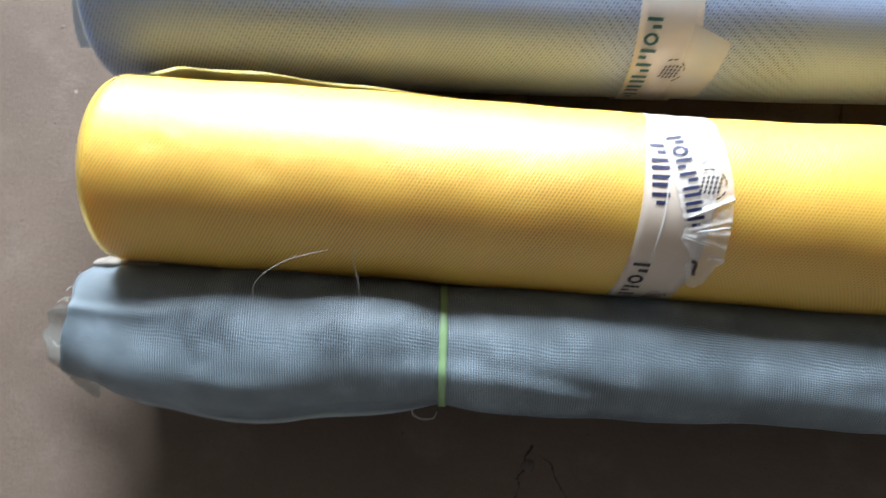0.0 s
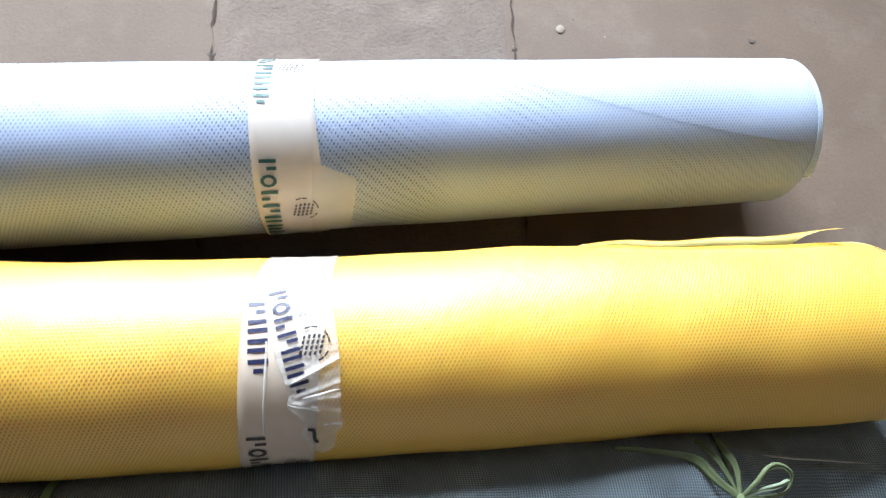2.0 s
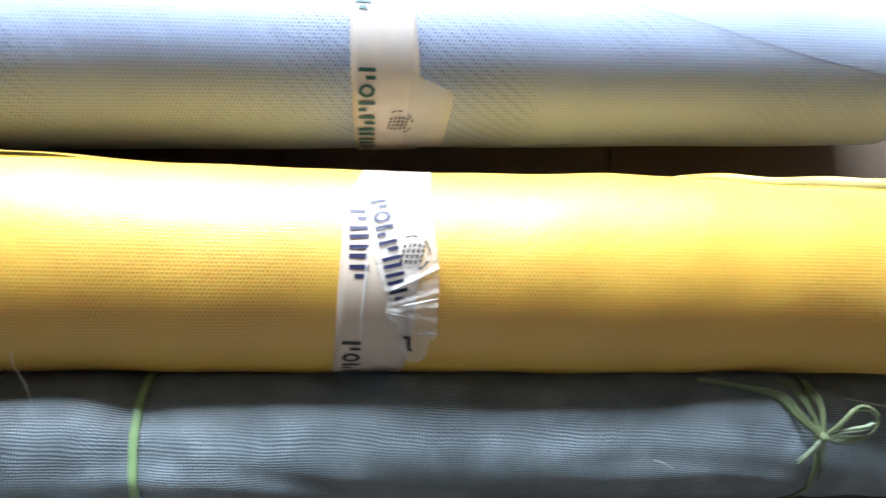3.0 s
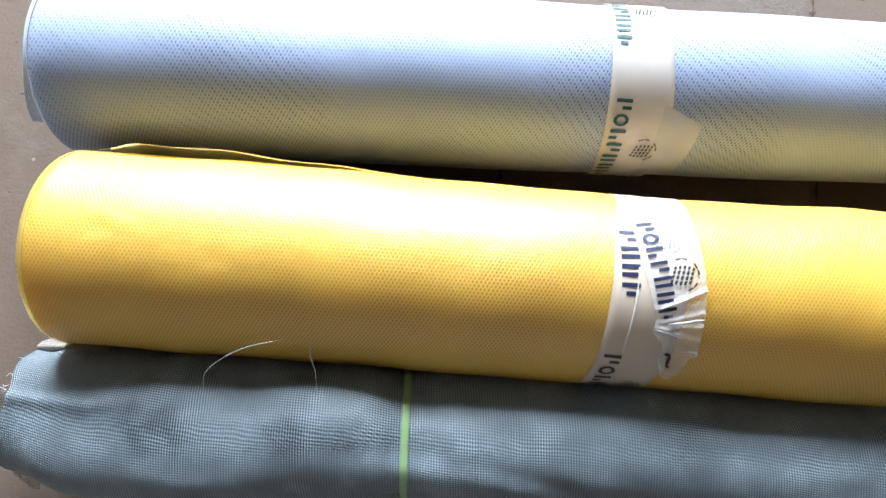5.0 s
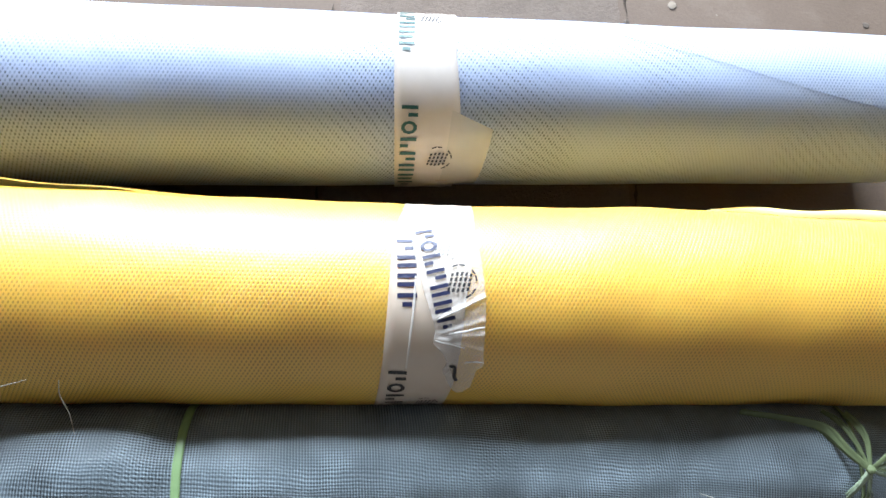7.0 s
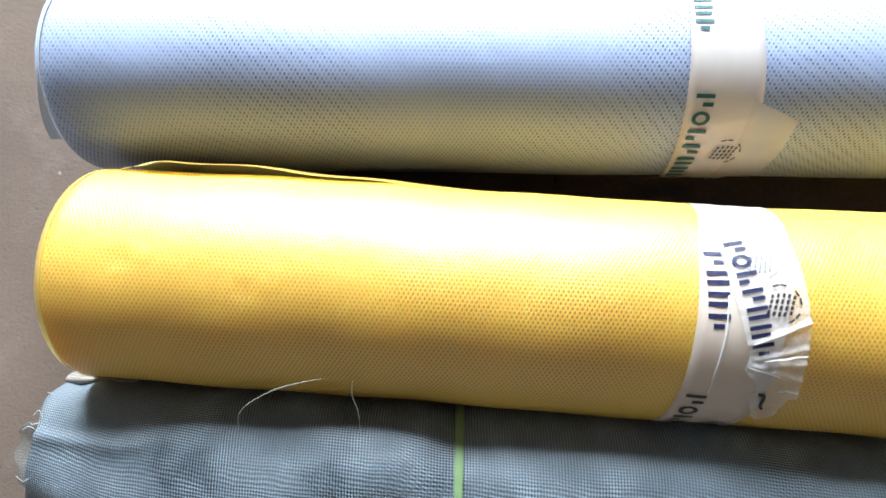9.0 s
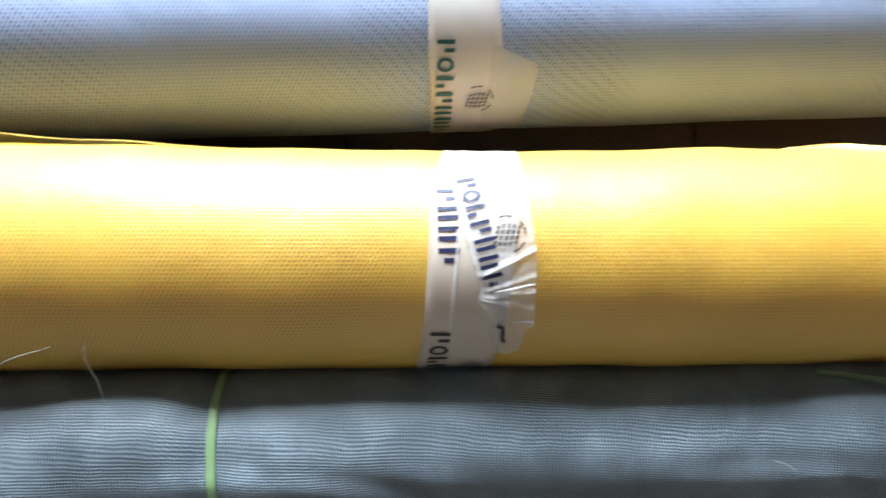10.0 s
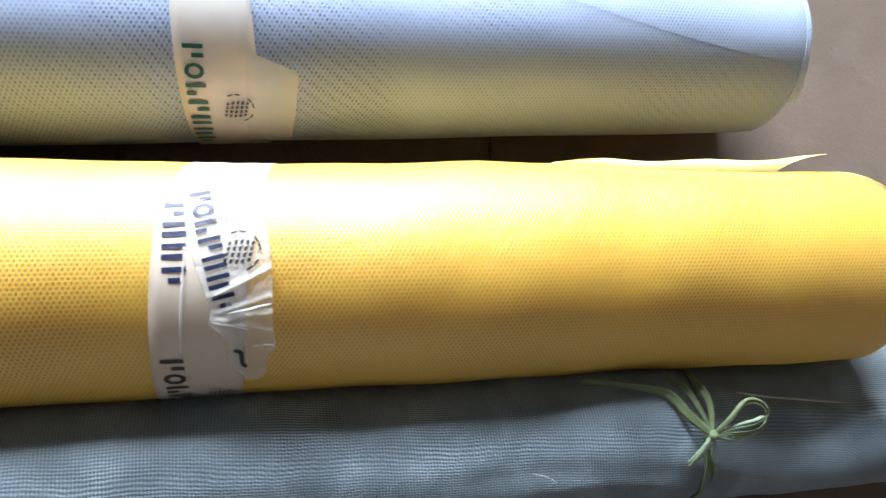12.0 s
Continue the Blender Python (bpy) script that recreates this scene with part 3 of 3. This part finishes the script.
strand("tape_crease", YELLOW.at(np.array([0.0002, -0.0008, -0.0028, -0.0046]), np.array([0.02, -0.25, -0.52, -0.79]), 0.0014),
       0.0016, 0.0009, CREASE_GLINT_FILM, ytape, "pale crease in the tape")
# White strips along the folds: their glints, painted as pale film.
for cp, lean, x0, x1 in ((-0.235, 5.5, 0.016, 0.0505), (-0.43, 2.5, 0.024, 0.0500), (-0.56, -3.0, 0.0145, 0.036), (-0.71, 0.5, 0.037, 0.050)):
    xx = np.linspace(x0, x1, 5)
    strand("fold_glint", YELLOW.at(xx, cp + lean * (xx - 0.033), 0.0036 + 0.0006 * np.sin(xx * 400)), 0.0013, 0.0007, CREASE_GLINT_FILM, torn,
           "white strip for the glint on a fold in the tape", taper=0.8)
strand("ink_curl", YELLOW.at(np.array([0.0262, 0.0302, 0.0306, 0.0328]), np.array([-0.74, -0.76, -0.86, -0.90]), 0.004), 0.0026, 0.0006, BLACK_INK, torn)

# -------- grey roll
grey = tagged(new("grey_net_roll"), "roll of light blue-grey plastic netting lying on the floor", "net roll", "rolls of netting")
roll_body("wound_netting", GREY, -0.4995, 0.4945, 190, 150, GREY_NET, grey, "tightly wound light grey netting")
# outermost turn: its long edge lies low on the near side and stands past both ends
for x0, x1, name in ((-0.5065, -0.4975, "overhang"), (0.4895, 0.4985, "overhang")):
    U, S = np.meshgrid(np.linspace(0, 1, 14), np.linspace(0, 1, 40), indexing="ij")
    PH = -1.10 + 1.9 * S
    X = x0 + (x1 - x0) * U
    X = np.where(x0 < 0, X + 0.0062 * smooth_step(S, 0, 0.35) * (1 - U), X - 0.0045 * smooth_step(S, 0, 0.4) * U)
    sheet(name, GREY.at(X, PH, 0.0003), np.stack([X, PH * 0.077], -1), GREY_SHEET, grey, "see-through overhanging edge of netting", thick=0.0005)
# the loose corner of the last turn, paler than the rest
U, S = np.meshgrid(np.linspace(0.12, 0.492, 90), np.linspace(0, 1, 30), indexing="ij")
EDGE = np.polyval((5.41, -7.05, 1.525), U)
PH = EDGE + (1.7 - EDGE) * S
sheet("outer_corner", GREY.at(U, PH, 0.00008 + 0.0001 * smooth_step(U, 0.30, 0.42)), np.stack([U, PH * 0.077], -1), GREY_CORNER, grey,
      "paler loose corner of the last turn")
gtape = tape_band(GREY, lambda p: np.interp(p, (-1.7, -0.55, 0.05, 0.8), (-0.0150, -0.0175, -0.0190, -0.0165)),
                  lambda p: np.interp(p, (-1.7, -0.6, 0.0, 0.7), (0.0385, 0.0368, 0.0325, 0.0350)), grey, "white printed packing tape round the middle", off=0.0018)
tab = on_roll("tape_tail", GREY, [(0.030, -0.58), (0.0655, -0.78), (0.0575, -1.66), (0.024, -1.66)], 0.0026, TAPE_TAB, gtape, "skewed yellowish tail of the tape")
word_bars(GREY, gtape, -0.0115, -0.52, 7, 0.0135, 0.0128, -0.015, GREEN_INK, 0.0032)
word_bars(GREY, gtape, -0.0145, 1.17, 7, 0.0135, 0.0128, -0.015, GREEN_INK, 0.0026)
word_bars(GREY, gtape, 0.0215, -1.50, 2, 0.0105, 0.0128, 0.05, plain("faded_ink", (0.30, 0.26, 0.22), 0.6, 0.2, 200), 0.0034)
round_mark(GREY, gtape, 0.0205, -1.13, 0.0125, BLACK_INK, 0.0034)
round_mark(GREY, gtape, 0.0115, 0.60, 0.0115, BLACK_INK, 0.0026)

# -------- dark screen roll: soft, lumpy, tied in two places
dark = tagged(new("dark_screen_roll"), "soft lumpy roll of dark grey fly screen tied with green twine", "net roll", "rolls of netting")
DX = (-0.512, -0.46, -0.40, -0.35, -0.30, -0.25, -0.18, -0.10, 0.0, 0.10, 0.20, 0.30, 0.42, 0.52, 0.60, 0.648)
D_FRONT = (-0.196, -0.207, -0.213, -0.215, -0.211, -0.202, -0.197, -0.196, -0.191, -0.188, -0.188, -0.189, -0.191, -0.192, -0.192, -0.186)
D_BACK = (-0.083, -0.080, -0.082, -0.080, -0.079, -0.079, -0.079, -0.078, -0.076, -0.076, -0.075, -0.074, -0.073, -0.070, -0.066, -0.084)
# the profile dips beside the bow, shaped so that shade falls there
DTX = (-0.512, -0.46, -0.40, -0.35, -0.30, -0.25, -0.18, -0.10, 0.0, 0.10, 0.20, 0.30, 0.345, 0.37, 0.40, 0.45, 0.49, 0.52, 0.60, 0.648)
D_TOP = (0.097, 0.106, 0.112, 0.117, 0.119, 0.120, 0.118, 0.115, 0.112, 0.110, 0.111, 0.115, 0.116, 0.108, 0.090, 0.080, 0.084, 0.095, 0.087, 0.068)


def along(x, xs, values):
    """A profile along the roll, with its corners rounded off."""
    return sum(np.interp(x + d, xs, values) for d in (-0.02, -0.01, 0.0, 0.01, 0.02)) / 5


def dark_at(x, phi, off=0.0):
    """A point on the soft roll's skin: x, the angle round it (0 on top, negative to the near side), and a distance outwards."""
    x, phi = np.broadcast_arrays(np.asarray(x, float), np.asarray(phi, float))
    f, b, h = along(x, DX, D_FRONT), along(x, DX, D_BACK), along(x, DTX, D_TOP)
    cy, wy, wz = (f + b) / 2, (b - f) / 2, h / 2
    s, c = np.sin(phi), np.cos(phi)
    lump = 0.0013 * np.sin(x * 21 + 2.2 * phi) + 0.0007 * np.sin(x * 47 - 3 * phi + 1) + 0.0003 * np.sin(x * 98 + 4 * phi)
    # loose lengthwise wrinkles that wander and die out
    lump = lump + 0.0006 * smooth_step(x, -0.46, -0.30) * np.sin(phi * 13 + 3 * np.sin(x * 15 + 0.5) + x * 20) * np.sin(x * 9 + 2 * phi) ** 2
    lump = lump + 0.0040 * np.exp(-((x + 0.215) / 0.05) ** 2 - ((phi + 0.05 - 0.3) / 0.45) ** 2)
    lump = lump - 0.0030 * np.exp(-((x + 0.30) / 0.05) ** 2 - ((phi - 0.45) / 0.4) ** 2)
    lump = lump + 0.0028 * np.exp(-((x + 0.05) / 0.06) ** 2 - ((phi - 0.15) / 0.5) ** 2)
    lump = lump - 0.0045 * np.exp(-((x + 0.165) / 0.022) ** 2) - 0.0030 * np.exp(-((x - 0.361) / 0.02) ** 2)
    # the long fold where the outer turn ends, towards the right end, and a short one at the left end
    seam = np.interp(x, (0.36, 0.43, 0.50, 0.56, 0.65), (0.42, 0.26, 0.14, 0.02, -0.06))
    lump = lump + 0.0075 * smooth_step(x, 0.38, 0.52) * (smooth_step(seam - phi, 0.0, 0.10) * (1 - smooth_step(seam - phi, 0.5, 1.5)) - 0.45 * smooth_step(phi - seam, 0.0, 0.25) * (1 - smooth_step(phi - seam, 0.4, 1.1)))
    seam2 = np.interp(x, (-0.51, -0.42, -0.36), (0.12, 0.16, 0.34))
    lump = lump + 0.0030 * (1 - smooth_step(x, -0.43, -0.37)) * np.exp(-((phi - seam2) / 0.07) ** 2)
    # the lower edge bellies out in places and draws in at the ties
    lump = lump + 0.0030 * np.sin(x * 19 + 0.6) * np.exp(-((phi + 1.7) / 0.5) ** 2)
    # the left end is cut round: it draws back below and behind
    x = x + smooth_step(-x, 0.41, 0.512) * (0.020 + 0.034 * smooth_step(-phi, 0.8, 1.8) + 0.012 * smooth_step(phi, 0.6, 1.3))
    r = lump + off
    q = 0.86
    y = cy + (wy + r) * np.sign(s) * np.abs(s) ** q
    z = wz + (wz + r) * np.sign(c) * np.abs(c) ** q
    return np.stack([x, y, np.maximum(z, 0.0006 + 0 * z)], -1)


nv = 150
ph = np.linspace(-math.pi, math.pi, nv, endpoint=False)
rows, uv = [], []
xs = np.linspace(-0.512, 0.648, 250)
for x, sc, dx in [(-0.512, 0.25, 0.03), (-0.512, 0.55, 0.012), (-0.512, 0.80, 0.002), (-0.512, 0.93, -0.001)] + [(x, 1.0, 0.0) for x in xs] + \
        [(0.648, 0.93, 0.001), (0.648, 0.80, -0.002), (0.648, 0.55, -0.012), (0.648, 0.25, -0.03)]:
    p = dark_at(np.full(nv, x), ph)
    mid, ends = p.mean(0), p[:, 0].copy()
    p = mid + (p - mid) * sc
    p[:, 0] = ends + dx + (0.0035 * np.sin(3 * ph + 1) + 0.001 * np.sin(9 * ph)) * (1 if sc < 1 else smooth_step(abs(x - 0.068), 0.56, 0.58))
    rows.append(p)
    uv.append(np.stack([np.full(nv, x + dx), ph * 0.056], -1))
sheet("rolled_screen", np.array(rows), np.array(uv), DARK_NET, dark, "dark grey woven screen in loose wrinkled turns", closed=True)

# Outer layer's lower edge, with its rim highlight put into a pale strip.
foot = np.linspace(-0.455, -0.17, 12)
strand("screen_edge", dark_at(foot, -1.50 - 0.10 * np.sin(foot * 30), 0.0015), 0.0045, 0.0009, EDGE_NET, dark, "lower edge of the outer layer, its bright rim painted pale", taper=0.5)

# single see-through layers that stand past the ends
U, S = np.meshgrid(np.linspace(0, 1, 24), np.linspace(0, 1, 24), indexing="ij")
X = -0.480 - (np.interp(S, (0, 0.1, 0.37, 0.62, 0.8, 1), (0.052, 0.062, 0.063, 0.053, 0.036, 0.012)) + 0.002 * np.sin(S * 23)) * U
Y = -0.128 - 0.083 * S
Z = 0.050 - 0.010 * S - 0.004 * U + 0.003 * np.sin(S * 9 + U * 3)
sheet("loose_layer", np.stack([X, Y, Z], -1), np.stack([X, Y], -1), DARK_SHEET, dark, "see-through single layer of screen at the end", thick=0.0005)
# Pale strip: light falling past the yellow roll's end, put into its colour.
X = -0.425 - 0.062 * U
Y = -0.076 - 0.014 * S - 0.003 * U
Z = 0.056 + 0.024 * np.sin(S * 2.2) + 0.003 * np.sin(U * 11)
sheet("loose_layer", np.stack([X, Y, Z], -1), np.stack([X, Y], -1), LIT_SHEET, dark, "thin screen behind the roll, pale with painted-in daylight", thick=0.0005)
X = 0.60 + 0.058 * U * (1 - 0.25 * S)
Y = -0.172 - 0.020 * S
Z = 0.022 - 0.014 * S + 0.003 * np.sin(U * 9)
sheet("loose_layer", np.stack([X, Y, Z], -1), np.stack([X, Y], -1), DARK_SHEET, dark, "see-through single layer of screen on the floor", thick=0.0005)

# green strap round the roll
ang = np.linspace(-math.pi, math.pi, 90, endpoint=False)
A, W = np.meshgrid(ang, np.linspace(-0.5, 0.5, 4), indexing="ij")
X = -0.1645 - 0.003 * np.sin(A) * 1.0 + 0.0062 * W
P = dark_at(X, A, 0.0012)
loop = np.concatenate([P, P[:1]], 0)
sheet("strap", loop, np.stack([np.concatenate([X, X[:1]]), np.concatenate([A, A[:1]]) * 0.056], -1), STRAP, dark, "narrow pale green plastic strap", thick=0.0008)

# twine band and its bow
X = 0.3605 + 0.003 * W + 0.002 * np.sin(2 * A)
P = dark_at(X, A, 0.0014)
bow = sheet("twine", np.concatenate([P, P[:1]], 0), np.stack([np.concatenate([X, X[:1]]), np.concatenate([A, A[:1]]) * 0.056], -1), SHADED_TWINE, dark,
            "green raffia twine tied in a bow", thick=0.0012)
# Mean camera eye: the bow is scaled about it to keep the view.
VIEW_EYE = Vector((0.075, -0.085, 0.565))


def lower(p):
    """Pushes a bow point down its camera sight line, closer to the roll."""
    return tuple(VIEW_EYE + (Vector(p) - VIEW_EYE) * 1.018)


KX, KY, KZ = 0.3555, -0.1325, 0.1265
knot = bmesh.new()
bmesh.ops.create_icosphere(knot, subdivisions=3, radius=0.0036)
for v in knot.verts:
    v.co *= 1 + 0.25 * noise.noise(v.co * 500)
    v.co.z *= 0.75
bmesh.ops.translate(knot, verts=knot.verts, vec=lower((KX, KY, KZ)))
part("knot", knot, SHADED_TWINE, bow, smooth=True)
for name, pts, w, mat, lab in (
        ("bow_loop", [(KX, KY, KZ), (0.366, -0.122, 0.133), (0.378, -0.111, 0.136), (0.392, -0.112, 0.134), (0.398, -0.121, 0.131), (0.392, -0.131, 0.128), (0.374, -0.134, 0.128), (KX, KY, KZ)], 0.0042, SHADED_TWINE, "upper loop of the bow"),
        ("bow_loop", [(KX, KY, KZ), (0.370, -0.128, 0.130), (0.385, -0.126, 0.131), (0.395, -0.123, 0.130), (0.3965, -0.128, 0.128), (0.385, -0.135, 0.126), (0.368, -0.137, 0.126), (KX, KY, KZ)], 0.0038, TWINE_PALE, "lower loop of the bow"),
        ("tail", [(KX, KY, KZ), (0.349, -0.141, 0.124), (0.340, -0.150, 0.119), (0.331, -0.159, 0.112)], 0.0058, TWINE_PALE, "cut pale end of the twine"),
        ("tail", [(KX, KY, KZ), (0.347, -0.144, 0.123), (0.339, -0.154, 0.117), (0.333, -0.161, 0.110)], 0.0046, TWINE_PALE, ""),
        ("tail", [(KX, KY, KZ), (0.356, -0.146, 0.121), (0.361, -0.156, 0.114), (0.3655, -0.170, 0.100)], 0.0034, TWINE_PALE, ""),
        ("tail", [(KX, KY, KZ), (0.357, -0.150, 0.118), (0.358, -0.165, 0.106), (0.352, -0.182, 0.086)], 0.0048, SHADED_TWINE, ""),
        ("tail", [(KX, KY, KZ), (0.338, -0.118, 0.128), (0.324, -0.102, 0.124), (0.300, -0.095, 0.118), (0.264, -0.0895, 0.112)], 0.0062, SHADED_TWINE, "long end of the twine lying towards the yellow roll"),
        ("tail", [(KX, KY, KZ), (0.342, -0.123, 0.127), (0.326, -0.107, 0.122), (0.302, -0.0985, 0.113), (0.276, -0.0955, 0.104)], 0.0050, SHADED_TWINE, ""),
        ("tail", [(KX, KY, KZ), (0.346, -0.112, 0.127), (0.339, -0.098, 0.122), (0.333, -0.0885, 0.112)], 0.0030, SHADED_TWINE, ""),
        ("tail", [(KX, KY, KZ), (0.356, -0.112, 0.127), (0.352, -0.100, 0.124), (0.350, -0.090, 0.116)], 0.0044, SHADED_TWINE, "")):
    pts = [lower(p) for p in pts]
    side = Vector((0.0007, 0.0011, 0.0006))
    strand(name, pts, w * 1.05, 0.0008, mat, bow, lab, twist=0.8, taper=0.25)
    bent = [pts[0]] + [tuple(Vector(p) + side * (1 + 0.8 * (i % 2))) for i, p in enumerate(pts[1:])]
    strand(name, bent, w * 0.62, 0.0007, mat, bow, lab, twist=1.3, taper=0.4)

# loose threads
strand("thread", [(-0.327, -0.113, 0.112), (-0.325, -0.100, 0.120), (-0.312, -0.089, 0.130), (-0.290, -0.078, 0.138), (-0.262, -0.070, 0.142)], 0.0008, 0.0007, THREAD, dark, "long pale loose thread", taper=0.6)
strand("thread", [(-0.237, -0.106, 0.116), (-0.238, -0.092, 0.126), (-0.2415, -0.080, 0.136), (-0.241, -0.070, 0.142)], 0.0008, 0.0007, THREAD, dark, "short pale loose thread", taper=0.6)
strand("thread", [(-0.186, -0.190, 0.070), (-0.188, -0.201, 0.052), (-0.180, -0.207, 0.040), (-0.169, -0.206, 0.036), (-0.166, -0.200, 0.040)], 0.0010, 0.0008, THREAD, dark, "curled pale thread by the strap")
fold = np.linspace(0.400, 0.500, 7)
strand("thread", dark_at(fold, np.interp(fold, (0.36, 0.43, 0.50), (0.46, 0.27, 0.14)), 0.0082), 0.0014, 0.0010, THREAD, dark, "pale thread along the fold", taper=0.7)
strand("thread", [(0.222, -0.150, 0.112), (0.232, -0.153, 0.1115), (0.240, -0.158, 0.109)], 0.0006, 0.0005, THREAD, dark)
rnd = random.Random(7)
for k in range(14):
    right = k % 2
    a = rnd.uniform(-1.3, 1.0)
    x = 0.642 if right else -0.508
    p0 = dark_at(x, a)
    s = 1 if right else -1
    d = rnd.uniform(0.004, 0.010)
    strand("fibre", [p0, p0 + np.array((s * d * 0.5, rnd.uniform(-.003, .003), rnd.uniform(-.001, .004))), p0 + np.array((s * d, rnd.uniform(-.006, .006), rnd.uniform(-.004, .003)))],
           0.0005, 0.0004, FRAY if right and a > -0.4 else EDGE_NET, dark, steps=4)


# ---------------------------------------------------------------- small debris on the floor
def chip(x, y, size, flat, mat, label, seed):
    bm = bmesh.new()
    bmesh.ops.create_icosphere(bm, subdivisions=2, radius=size / 2)
    for v in bm.verts:
        n = noise.noise(v.co * (1.6 / size) + Vector((seed, 0, 0)))
        v.co *= 1 + 0.55 * n
        v.co.z *= flat
    low = min(v.co.z for v in bm.verts)
    bmesh.ops.translate(bm, verts=bm.verts, vec=(0, 0, -low - 0.0004))
    me = bpy.data.meshes.new("stone_chip")
    bm.to_mesh(me)
    bm.free()
    me.materials.append(mat)
    ob = new("stone_chip", me)
    ob.matrix_world = pose(x, y, 0, 0, 0, seed * 47)
    return tagged(ob, label, "stone chip", "chips on the floor")


CHIPS = (
    (-0.631, 0.238, 0.005, 1),
    (-0.611, 0.177, 0.005, 1),
    (-0.583, 0.103, 0.004, 0),
    (-0.599, 0.067, 0.004, 1),
    (0.797, 0.329, 0.006, 1),
    (0.807, 0.328, 0.006, 1),
    (0.742, 0.261, 0.004, 1),
    (0.739, 0.139, 0.012, 0),
    (0.485, 0.146, 0.004, 1),
    (0.501, 0.151, 0.003, 1),
    (0.555, 0.369, 0.010, 1),
    (0.251, 0.352, 0.008, 1),
    (-0.088, 0.339, 0.010, 1),
    (0.309, 0.379, 0.012, 0),
    (0.094, 0.392, 0.005, 0),
    (0.364, 0.370, 0.003, 0),
    (-0.073, -0.248, 0.014, 1),
    (-0.083, -0.262, 0.006, 1),
)
DARK_CHIP, PALE_CHIP = "small dark stone chip lying on the concrete", "small pale chip of stone lying on the concrete"
for i, (x, y, s, dark_one) in enumerate(CHIPS):
    chip(x, y, s * 0.85, 0.22, STONE if dark_one else PALE_STONE, DARK_CHIP if dark_one else PALE_CHIP, i + 1)
